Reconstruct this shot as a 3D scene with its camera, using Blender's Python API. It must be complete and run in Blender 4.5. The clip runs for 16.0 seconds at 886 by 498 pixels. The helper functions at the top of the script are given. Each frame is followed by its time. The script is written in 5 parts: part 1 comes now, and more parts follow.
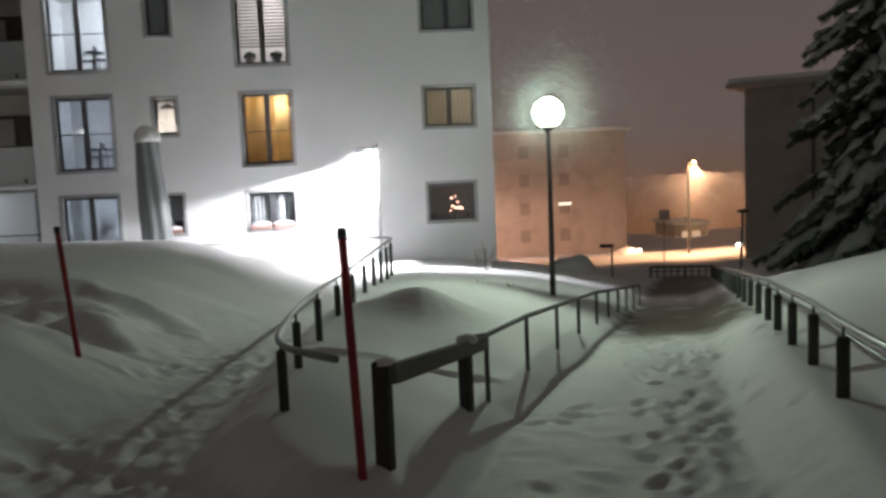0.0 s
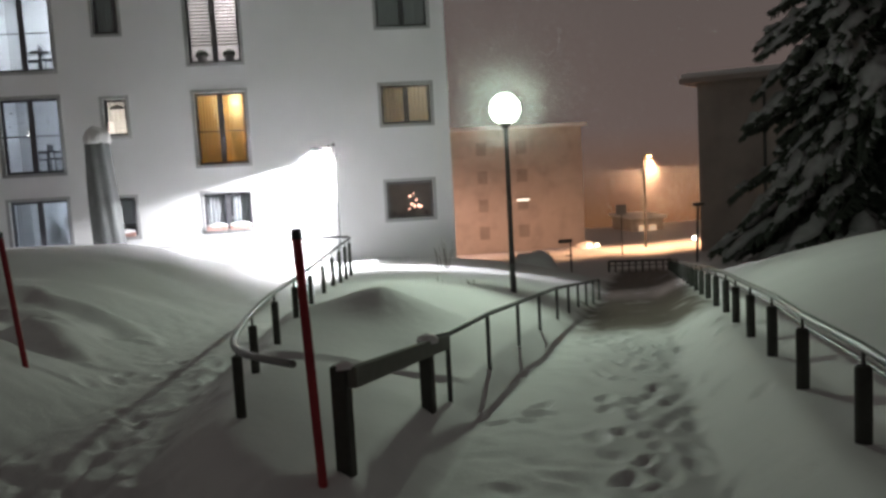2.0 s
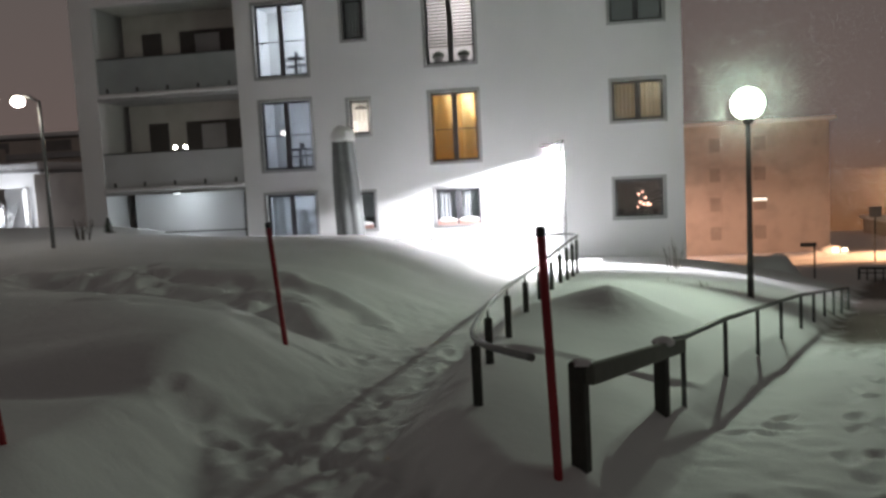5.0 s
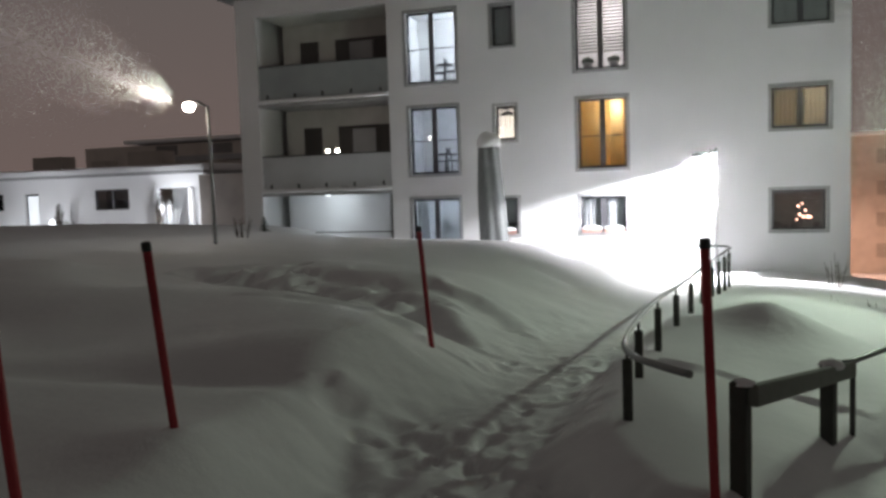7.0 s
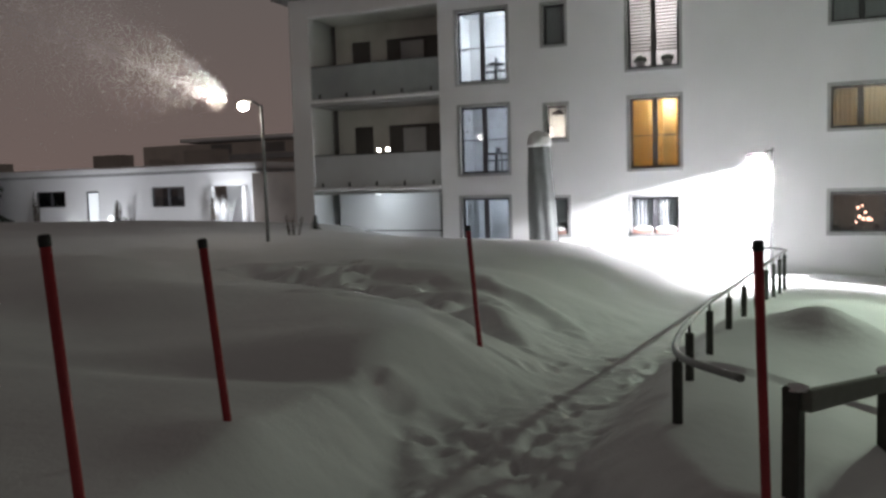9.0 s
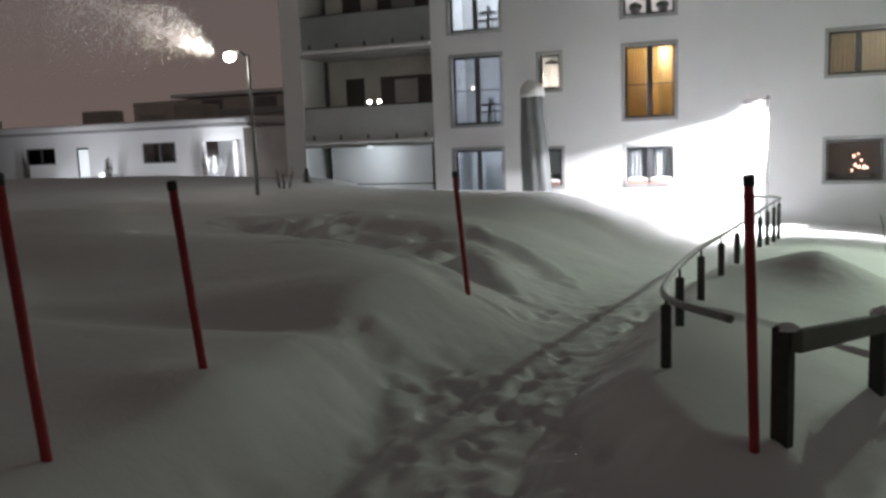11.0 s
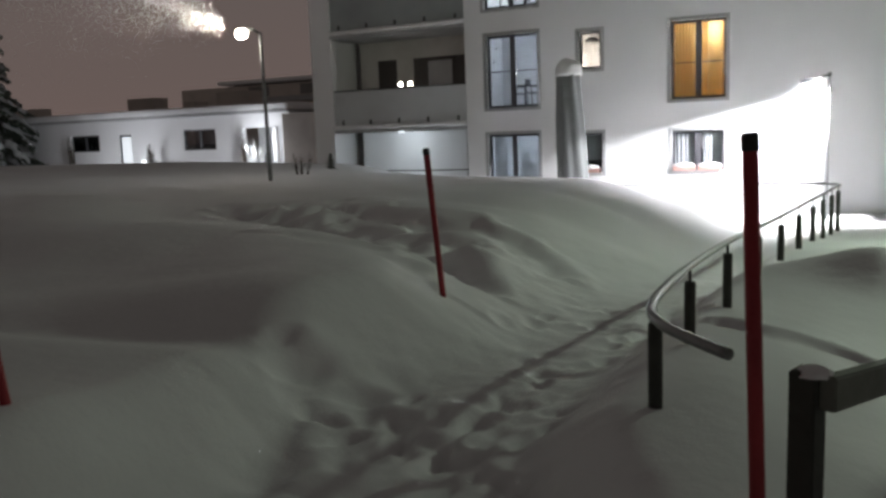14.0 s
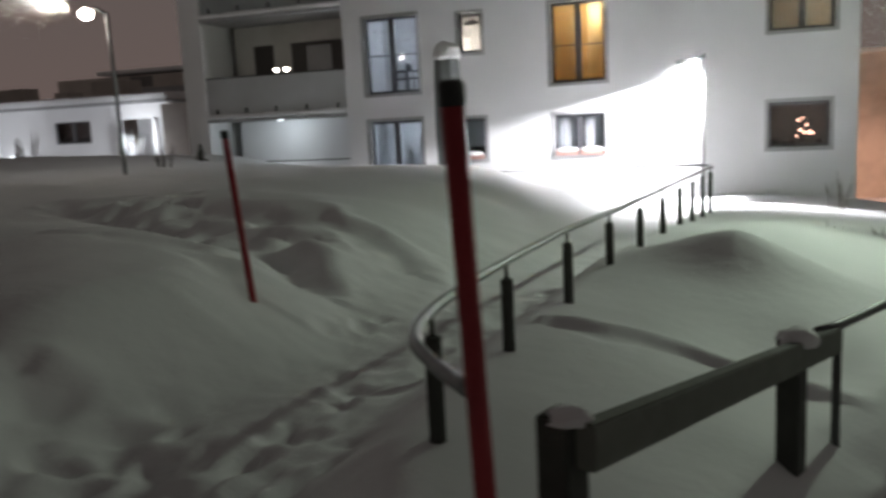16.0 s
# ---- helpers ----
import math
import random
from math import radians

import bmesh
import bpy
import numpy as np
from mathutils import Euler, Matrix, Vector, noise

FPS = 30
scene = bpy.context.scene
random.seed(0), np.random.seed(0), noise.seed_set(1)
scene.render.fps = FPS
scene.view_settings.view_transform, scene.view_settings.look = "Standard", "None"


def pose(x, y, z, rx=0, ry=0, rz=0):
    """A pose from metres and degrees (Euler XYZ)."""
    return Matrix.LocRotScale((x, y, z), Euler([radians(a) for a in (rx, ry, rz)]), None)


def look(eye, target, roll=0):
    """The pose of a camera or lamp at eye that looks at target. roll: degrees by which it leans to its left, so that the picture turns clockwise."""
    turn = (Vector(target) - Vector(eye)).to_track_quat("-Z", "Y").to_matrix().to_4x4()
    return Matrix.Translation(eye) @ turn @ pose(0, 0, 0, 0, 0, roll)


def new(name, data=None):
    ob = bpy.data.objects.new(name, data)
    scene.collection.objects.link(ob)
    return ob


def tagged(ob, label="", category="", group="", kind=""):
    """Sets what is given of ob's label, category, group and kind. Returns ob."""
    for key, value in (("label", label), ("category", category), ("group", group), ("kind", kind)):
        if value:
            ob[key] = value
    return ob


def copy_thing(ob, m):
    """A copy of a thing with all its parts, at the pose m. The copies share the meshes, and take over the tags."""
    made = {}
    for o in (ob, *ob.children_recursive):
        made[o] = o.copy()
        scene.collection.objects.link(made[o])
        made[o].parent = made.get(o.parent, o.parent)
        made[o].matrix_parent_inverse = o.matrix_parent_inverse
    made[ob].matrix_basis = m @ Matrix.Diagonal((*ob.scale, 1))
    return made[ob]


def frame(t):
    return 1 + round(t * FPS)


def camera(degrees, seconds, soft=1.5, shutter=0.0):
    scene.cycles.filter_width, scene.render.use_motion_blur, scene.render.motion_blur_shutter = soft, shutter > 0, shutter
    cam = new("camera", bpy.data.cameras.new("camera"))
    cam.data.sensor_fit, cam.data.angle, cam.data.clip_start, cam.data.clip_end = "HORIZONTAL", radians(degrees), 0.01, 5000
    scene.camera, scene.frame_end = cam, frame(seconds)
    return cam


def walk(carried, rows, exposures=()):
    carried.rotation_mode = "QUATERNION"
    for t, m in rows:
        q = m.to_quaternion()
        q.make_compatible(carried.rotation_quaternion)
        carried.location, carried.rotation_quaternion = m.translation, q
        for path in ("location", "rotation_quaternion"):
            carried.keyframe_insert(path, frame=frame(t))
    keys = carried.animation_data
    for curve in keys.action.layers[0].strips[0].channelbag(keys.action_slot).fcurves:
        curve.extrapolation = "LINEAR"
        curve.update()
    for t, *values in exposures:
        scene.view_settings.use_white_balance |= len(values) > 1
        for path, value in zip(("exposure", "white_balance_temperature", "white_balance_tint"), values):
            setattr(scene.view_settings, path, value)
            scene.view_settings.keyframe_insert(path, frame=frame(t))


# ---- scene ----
cam = camera(56.5, 16.0, soft=2.9, shutter=0.5)
PATH = [
    (0, (0.012, 0.016, 1.6), (0.121, 2.004, 1.409), -2.4),
    (0.5, (0.03, 0.118, 1.604), (0.216, 2.101, 1.417), -3.3),
    (1, (0.028, 0.116, 1.608), (0.226, 2.098, 1.418), -3.2),
    (1.5, (0.029, 0.128, 1.598), (0.235, 2.107, 1.404), -3.2),
    (2, (0.025, 0.118, 1.597), (0.231, 2.097, 1.396), -3.2),
    (2.5, (0.014, 0.113, 1.602), (0.218, 2.092, 1.397), -3.3),
    (3, (-0.023, 0.087, 1.611), (0.119, 2.071, 1.406), -3.3),
    (3.5, (-0.048, 0.075, 1.609), (-0.079, 2.065, 1.41), -3.6),
    (4, (-0.075, 0.073, 1.613), (-0.262, 2.055, 1.422), -3.2),
    (4.2, (-0.077, 0.024, 1.614), (-0.314, 2.001, 1.427), -3.1),
    (6.3, (-0.128, 0.035, 1.622), (-0.607, 1.969, 1.45), -2.4),
    (6.5, (-0.15, 0.034, 1.622), (-0.692, 1.952, 1.456), -2.2),
    (7, (-0.169, 0.029, 1.625), (-0.821, 1.913, 1.472), -1.9),
    (7.5, (-0.174, 0.016, 1.624), (-0.877, 1.883, 1.477), -1.7),
    (8, (-0.176, 0.019, 1.621), (-0.912, 1.872, 1.471), -1.6),
    (8.2, (-0.159, 0.001, 1.63), (-0.907, 1.85, 1.48), -1.5),
    (10.3, (-0.183, 0.008, 1.619), (-0.953, 1.845, 1.443), -1.7),
    (10.5, (-0.191, 0.035, 1.6), (-0.961, 1.869, 1.397), -1.8),
    (11, (-0.141, 0.179, 1.531), (-0.894, 2.013, 1.272), -2.1),
    (11.5, (-0.096, 0.38, 1.529), (-0.876, 2.199, 1.24), -2.0),
    (12, (-0.14, 0.678, 1.475), (-0.961, 2.472, 1.148), -1.5),
    (12.5, (-0.105, 0.93, 1.514), (-0.943, 2.722, 1.217), -1.8),
    (13, (-0.031, 1.241, 1.425), (-0.913, 3.026, 1.232), -1.1),
    (13.5, (-0.057, 1.487, 1.398), (-0.937, 3.266, 1.151), -1.3),
    (14, (-0.014, 1.699, 1.359), (-0.89, 3.475, 1.079), -2.2),
    (14.5, (0.118, 1.933, 1.343), (-0.754, 3.711, 1.063), -2.5),
    (15, (0.107, 2.191, 1.286), (-0.74, 3.98, 0.994), -2.3),
    (15.5, (0.127, 2.446, 1.288), (-0.69, 4.247, 0.987), -3.0),
    (16, (0.269, 2.702, 1.249), (-0.401, 4.56, 0.935), -3.0),
]
EXPOSURES = [(0, -0.05), (3, -0.05), (6.5, 0.18), (8.5, 0.22), (11, 0.15), (13, 0.13), (16, 0.02)]
walk(cam, [(t, look(eye, target, roll)) for t, eye, target, roll in PATH], EXPOSURES)

# ---- world, lamps of the night sky ----
world = bpy.data.worlds.new("night_sky")
scene.world = world
world.use_nodes = True
wn = world.node_tree
bgn = wn.nodes["Background"]
tcw = wn.nodes.new("ShaderNodeTexCoord")
sepw = wn.nodes.new("ShaderNodeSeparateXYZ")
rampw = wn.nodes.new("ShaderNodeValToRGB")
wn.links.new(tcw.outputs["Generated"], sepw.inputs[0])
wn.links.new(sepw.outputs["Z"], rampw.inputs[0])
wn.links.new(rampw.outputs[0], bgn.inputs[0])
rampw.color_ramp.elements[0].position, rampw.color_ramp.elements[0].color = 0.0, (0.118, 0.086, 0.078, 1)
rampw.color_ramp.elements[1].position, rampw.color_ramp.elements[1].color = 0.30, (0.088, 0.077, 0.073, 1)
zenith = rampw.color_ramp.elements.new(0.75)
zenith.color = (0.028, 0.026, 0.024, 1)
bgn.inputs[1].default_value = 1.12


def lamp(name, kind, m, power, colour, radius=0.05, **more):
    data = bpy.data.lights.new(name, kind)
    data.energy, data.color, data.shadow_soft_size = power, colour, radius
    for key, value in more.items():
        if key == "spot_size":
            data.spot_size = value
        elif key == "spot_blend":
            data.spot_blend = value
    ob = new(name, data)
    ob.matrix_basis = m
    return ob


# ---- materials ----
def nodes_of(name):
    mat = bpy.data.materials.new(name)
    mat.use_nodes = True
    nt = mat.node_tree
    return mat, nt, nt.nodes["Principled BSDF"]


def grain(name, c1, c2, scale=8.0, rough=0.8, bump=0.15, fine=60.0, metal=0.0, dist=0.01, c3=None, big=0.6):
    """Two-scale noise between c1 and c2, with a broad stain tone c3 and a fine bump."""
    mat, nt, bsdf = nodes_of(name)
    tc = nt.nodes.new("ShaderNodeTexCoord")
    n1, n2, n3 = (nt.nodes.new("ShaderNodeTexNoise") for _ in range(3))
    for n, s, d in ((n1, scale, 5), (n2, fine, 4), (n3, big, 3)):
        n.inputs["Scale"].default_value, n.inputs["Detail"].default_value = s, d
        nt.links.new(tc.outputs["Object"], n.inputs["Vector"])
    mix = nt.nodes.new("ShaderNodeMix")
    mix.data_type = "RGBA"
    mix.inputs["A"].default_value, mix.inputs["B"].default_value = (*c1, 1), (*c2, 1)
    nt.links.new(n1.outputs[0], mix.inputs["Factor"])
    mix2 = nt.nodes.new("ShaderNodeMix")
    mix2.data_type = "RGBA"
    mix2.inputs["B"].default_value = (*(c3 or tuple(0.7 * v for v in c2)), 1)
    ramp = nt.nodes.new("ShaderNodeValToRGB")
    ramp.color_ramp.elements[0].position, ramp.color_ramp.elements[1].position = 0.45, 0.75
    nt.links.new(n3.outputs[0], ramp.inputs[0])
    nt.links.new(ramp.outputs[0], mix2.inputs["Factor"])
    nt.links.new(mix.outputs["Result"], mix2.inputs["A"])
    nt.links.new(mix2.outputs["Result"], bsdf.inputs["Base Color"])
    b = nt.nodes.new("ShaderNodeBump")
    b.inputs["Strength"].default_value, b.inputs["Distance"].default_value = bump, dist
    nt.links.new(n2.outputs[0], b.inputs["Height"])
    nt.links.new(b.outputs[0], bsdf.inputs["Normal"])
    bsdf.inputs["Roughness"].default_value, bsdf.inputs["Metallic"].default_value = rough, metal
    return mat


def cloth(name, c1, c2, through_light=0.6):
    """Curtain cloth that lets lamp light through."""
    mat = grain(name, c1, c2, scale=4, rough=0.9)
    nt = mat.node_tree
    bsdf, out = nt.nodes["Principled BSDF"], nt.nodes["Material Output"]
    tl, mx = nt.nodes.new("ShaderNodeBsdfTranslucent"), nt.nodes.new("ShaderNodeMixShader")
    nt.links.new(bsdf.inputs["Base Color"].links[0].from_socket, tl.inputs[0])
    mx.inputs[0].default_value = through_light
    nt.links.new(bsdf.outputs[0], mx.inputs[1])
    nt.links.new(tl.outputs[0], mx.inputs[2])
    nt.links.new(mx.outputs[0], out.inputs[0])
    return mat


def glow(name, colour, strength):
    mat, nt, bsdf = nodes_of(name)
    bsdf.inputs["Base Color"].default_value = (0.8, 0.8, 0.8, 1)
    bsdf.inputs["Emission Color"].default_value = (*colour, 1)
    bsdf.inputs["Emission Strength"].default_value = strength
    return mat


def shining_glass(name, colour, strength):
    """A lit glass shell that lets the lamp inside shine through."""
    mat, nt, bsdf = nodes_of(name)
    tr, em, ad = (nt.nodes.new(k) for k in ("ShaderNodeBsdfTransparent", "ShaderNodeEmission", "ShaderNodeAddShader"))
    em.inputs[0].default_value, em.inputs[1].default_value = (*colour, 1), strength
    nt.links.new(tr.outputs[0], ad.inputs[0])
    nt.links.new(em.outputs[0], ad.inputs[1])
    nt.links.new(ad.outputs[0], nt.nodes["Material Output"].inputs[0])
    return mat


def glass_mat(name, tint=(0.9, 0.92, 0.95), clear=0.85):
    mat, nt, bsdf = nodes_of(name)
    tr, gl, mx, fr = (nt.nodes.new(k) for k in ("ShaderNodeBsdfTransparent", "ShaderNodeBsdfGlossy", "ShaderNodeMixShader", "ShaderNodeFresnel"))
    tr.inputs[0].default_value = (*[v * clear for v in tint], 1)
    gl.inputs["Roughness"].default_value = 0.03
    fr.inputs[0].default_value = 1.45
    nt.links.new(fr.outputs[0], mx.inputs[0])
    nt.links.new(tr.outputs[0], mx.inputs[1])
    nt.links.new(gl.outputs[0], mx.inputs[2])
    nt.links.new(mx.outputs[0], nt.nodes["Material Output"].inputs[0])
    return mat


SNOW_TONE = ((0.80, 0.81, 0.83), (0.86, 0.86, 0.87))
m_snow = grain("snow", *SNOW_TONE, scale=3.0, rough=0.62, bump=0.35, fine=38.0, dist=0.012, c3=(0.78, 0.78, 0.79), big=0.9)
m_plaster = grain("white_plaster", (0.80, 0.80, 0.82), (0.85, 0.85, 0.86), scale=1.4, rough=0.9, bump=0.3, fine=140.0, dist=0.004, c3=(0.76, 0.76, 0.77), big=0.25)
m_trim = grain("grey_window_surround", (0.36, 0.36, 0.37), (0.42, 0.42, 0.43), scale=6, rough=0.8)
m_frame = grain("dark_window_frame", (0.05, 0.05, 0.06), (0.08, 0.08, 0.09), scale=9, rough=0.5)
m_glass = glass_mat("window_glass")
m_dim_glass = glass_mat("dark_window_glass", clear=0.75)
m_wood = grain("weathered_dark_wood", (0.035, 0.038, 0.034), (0.075, 0.078, 0.068), scale=14, rough=0.85, bump=0.6, fine=50, dist=0.006)
m_beam = grain("weathered_grey_plank", (0.13, 0.14, 0.12), (0.21, 0.22, 0.195), scale=12, rough=0.85, bump=0.5, fine=40, dist=0.006)
m_steel = grain("galvanised_steel", (0.20, 0.21, 0.21), (0.30, 0.31, 0.31), scale=18, rough=0.42, bump=0.1, metal=0.75)
m_galv = grain("grey_lamp_pole", (0.30, 0.30, 0.31), (0.40, 0.40, 0.41), scale=10, rough=0.55, metal=0.2)
m_post = grain("painted_steel_post", (0.07, 0.075, 0.075), (0.11, 0.115, 0.115), scale=10, rough=0.5, metal=0.3)
m_red = grain("faded_red_paint", (0.30, 0.022, 0.03), (0.40, 0.04, 0.05), scale=9, rough=0.6, bump=0.3, c3=(0.22, 0.02, 0.03), big=2.5)
m_cap = grain("black_rubber", (0.012, 0.012, 0.013), (0.03, 0.03, 0.03), scale=20, rough=0.7)
m_curtain = cloth("pale_curtain", (0.62, 0.62, 0.62), (0.74, 0.74, 0.72))
m_ochre = cloth("ochre_curtain", (0.70, 0.55, 0.30), (0.80, 0.66, 0.40))
m_net = grain("net_curtain", (0.66, 0.66, 0.66), (0.76, 0.76, 0.76), scale=5, rough=0.9)
# branch snow darker than m_snow: the tree's dim light is put into its colour
m_tree_snow = grain("dimmed_snow", (0.30, 0.31, 0.32), (0.46, 0.47, 0.48), scale=6, rough=0.8, c3=(0.30, 0.32, 0.31), big=2.5)
m_room = grain("interior_paint", (0.66, 0.66, 0.66), (0.74, 0.74, 0.73), scale=2, rough=0.9)
m_warmroom = grain("panelled_interior", (0.45, 0.30, 0.12), (0.58, 0.40, 0.18), scale=3, rough=0.7, c3=(0.36, 0.22, 0.08), big=2)
# dark of unlit rooms put into the paint; doors and pots share it
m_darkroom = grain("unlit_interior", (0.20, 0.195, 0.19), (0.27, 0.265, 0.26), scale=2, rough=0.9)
m_balcony = grain("grey_balcony_panel", (0.52, 0.535, 0.55), (0.58, 0.595, 0.61), scale=2, rough=0.7, c3=(0.47, 0.48, 0.49), big=0.8)
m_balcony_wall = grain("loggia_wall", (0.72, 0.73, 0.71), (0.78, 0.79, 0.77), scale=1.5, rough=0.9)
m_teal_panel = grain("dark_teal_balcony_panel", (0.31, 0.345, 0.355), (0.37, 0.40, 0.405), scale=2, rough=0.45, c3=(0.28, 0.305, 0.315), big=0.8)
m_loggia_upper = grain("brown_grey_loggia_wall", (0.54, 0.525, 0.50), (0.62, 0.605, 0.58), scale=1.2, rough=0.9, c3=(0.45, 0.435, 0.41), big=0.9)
m_canvas = grain("grey_canvas", (0.16, 0.17, 0.175), (0.24, 0.25, 0.255), scale=5, rough=0.95, bump=0.5, fine=18, dist=0.02)
m_orange_wall = grain("buff_render", (0.58, 0.53, 0.48), (0.66, 0.60, 0.55), scale=0.6, rough=0.9, bump=0.2)
m_grey_wall = grain("grey_render", (0.40, 0.36, 0.33), (0.48, 0.43, 0.39), scale=0.5, rough=0.9)
m_bark = grain("spruce_bark", (0.06, 0.045, 0.035), (0.11, 0.085, 0.065), scale=14, rough=0.95, bump=0.8, fine=30, dist=0.02)
m_needle = grain("spruce_needles", (0.062, 0.080, 0.064), (0.095, 0.118, 0.094), scale=7, rough=0.85)
m_twig = grain("bare_twig", (0.05, 0.04, 0.035), (0.09, 0.075, 0.06), scale=20, rough=0.9)
m_terracotta = grain("flower_box", (0.36, 0.21, 0.19), (0.44, 0.27, 0.24), scale=10, rough=0.8)
m_slat = grain("shutter_slat", (0.055, 0.05, 0.048), (0.09, 0.08, 0.076), scale=10, rough=0.7)


# ---- mesh helpers ----
def box(bm, x0, x1, y0, y1, z0, z1):
    v = [bm.verts.new((x, y, z)) for z in (z0, z1) for y in (y0, y1) for x in (x0, x1)]
    for a, b, c, d in ((0, 2, 3, 1), (4, 5, 7, 6), (0, 1, 5, 4), (1, 3, 7, 5), (3, 2, 6, 7), (2, 0, 4, 6)):
        bm.faces.new((v[a], v[b], v[c], v[d]))
    return v


def tube(bm, points, radii, sides=10, cap=True):
    """A round tube along points; radii one number or one for each point."""
    pts = [Vector(p) for p in points]
    rr = radii if isinstance(radii, (list, tuple)) else [radii] * len(pts)
    rings, ref = [], Vector((0.13, 0.27, 0.95)).normalized()
    for i, p in enumerate(pts):
        d = (pts[min(i + 1, len(pts) - 1)] - pts[max(i - 1, 0)]).normalized()
        if abs(d.dot(ref)) > 0.97:
            ref = Vector((0.95, 0.2, 0.1)).normalized()
        u = d.cross(ref).normalized()
        w = d.cross(u).normalized()
        rings.append([bm.verts.new(p + rr[i] * (math.cos(a) * u + math.sin(a) * w)) for a in (2 * math.pi * k / sides for k in range(sides))])
    for a, b in zip(rings, rings[1:]):
        for k in range(sides):
            bm.faces.new((a[k], a[(k + 1) % sides], b[(k + 1) % sides], b[k])).smooth = True
    if cap:
        bm.faces.new(rings[0][::-1])
        bm.faces.new(rings[-1])


def lump(bm, cx, cy, cz, rx, ry, rz, seed=0, sub=2):
    """A rounded heap, flat below."""
    made = bmesh.ops.create_icosphere(bm, subdivisions=sub, radius=1.0)
    for v in made["verts"]:
        k = 1 + 0.22 * noise.noise(v.co * 1.7 + Vector((seed, seed * 0.7, 0)))
        v.co = Vector((cx + v.co.x * rx * k, cy + v.co.y * ry * k, cz + max(v.co.z, -0.25) * rz * k))
        for f in v.link_faces:
            f.smooth = True


def part(name, bm, material, parent=None, label="", bevel=0.0):
    if bevel:
        bmesh.ops.bevel(bm, geom=bm.edges[:], offset=bevel, segments=2, affect="EDGES", clamp_overlap=True)
    bmesh.ops.recalc_face_normals(bm, faces=bm.faces[:])
    me = bpy.data.meshes.new(name)
    bm.to_mesh(me)
    bm.free()
    me.materials.append(material)
    ob = new(name, me)
    if parent:
        ob.parent = parent
    return tagged(ob, label) if label else ob


def boxes(name, material, parent, *dims, bevel=0.0, label=""):
    bm = bmesh.new()
    for d in dims:
        box(bm, *d)
    return part(name, bm, material, parent, label, bevel)


def thing(name, at, label, category, group="", kind=""):
    ob = new(name)
    ob.location = at
    ob.empty_display_size = 0.1
    return tagged(ob, label, category, group, kind)


# ---- the snow ground ----
def value_noise(x, y, seed):
    rng = np.random.RandomState(seed)
    t = rng.rand(64, 64)
    xi, yi = np.floor(x).astype(int), np.floor(y).astype(int)
    fx, fy = x - xi, y - yi
    fx, fy = fx * fx * (3 - 2 * fx), fy * fy * (3 - 2 * fy)
    g = lambda a, b: t[a % 64, b % 64]
    return (g(xi, yi) * (1 - fx) + g(xi + 1, yi) * fx) * (1 - fy) + (g(xi, yi + 1) * (1 - fx) + g(xi + 1, yi + 1) * fx) * fy - 0.5


def smooth(a, b, x):
    k = np.clip((x - a) / (b - a), 0, 1)
    return k * k * (3 - 2 * k)


ip = np.interp
x_right = lambda y: 2.47 + (y - 3.87) * 0.344
x_left = lambda y: ip(y, [-5, 0, 3, 4.5, 6.67, 7.85, 9.1, 10.2, 11.3, 15, 32, 60], [-0.6, -0.5, -0.4, -0.05, 0.68, 1.22, 1.76, 2.25, 2.75, 4.1, 10.1, 20])
z_path = lambda y: ip(y, [-8, 0, 1.5, 3, 6.67, 12, 32, 56, 85, 400], [0.25, 0.0, -0.10, -0.24, -0.50, -0.88, -3.1, -4.7, -7.7, -14])
x_rail = lambda y: ip(y, [0, 3.5, 4.3, 5.0, 5.5, 8.2, 10.8, 17.5, 24, 40], [-0.1, -0.15, -0.32, -0.64, -0.84, -0.82, -0.62, -0.15, 0.3, 1.0])
z_bank = lambda y: ip(y, [0, 2.5, 3.87, 5.15, 6.5, 9.7, 12, 32], [0.2, 0.18, 0.10, 0.0, -0.10, -0.40, -0.64, -2.9])
x_field = lambda y: ip(y, [0, 3, 4, 5, 6, 7.6, 10, 14, 18, 22], [-2.4, -2.45, -2.6, -2.8, -2.7, -2.5, -2.1, -1.7, -1.4, -1.2])
w_field = lambda y: ip(y, [0, 4, 7, 9, 12, 20], [0.9, 0.9, 1.1, 1.9, 3.0, 4.6])
z_trail = lambda y: ip(y, [-8, 0, 1.5, 3, 5.2, 6.4, 8, 12, 17, 24, 40, 85, 400], [0.25, 0.0, -0.12, -0.27, -0.28, -0.27, -0.33, -0.50, -0.82, -1.0, -2.5, -7.7, -14])
z_isle = lambda y: ip(y, [0, 3, 4.4, 5.5, 8.2, 10.8, 13, 15, 17.5, 22, 24.4, 28, 40, 85, 400], [0, -0.02, 0.02, 0.03, -0.02, -0.09, -0.17, -0.38, -0.62, -0.95, -1.0, -2.6, -3.8, -7.7, -14])
z_edge = lambda y: ip(y, [0, 3, 4.4, 6.67, 7.85, 9.1, 11.3, 13, 17, 32, 56, 85, 400], [0, -0.04, 0.0, -0.27, -0.34, -0.46, -0.66, -0.76, -1.25, -3.05, -4.7, -7.7, -14])
rng = np.random.RandomState(5)
PRINTS = []


def tread(x, y, turn, spread=0.5):
    """One shoe print: place, depth, turn, half width and half length."""
    PRINTS.append((x, y, rng.uniform(0.012, 0.036), turn + spread * rng.randn(), rng.uniform(0.045, 0.08), rng.uniform(0.09, 0.16)))


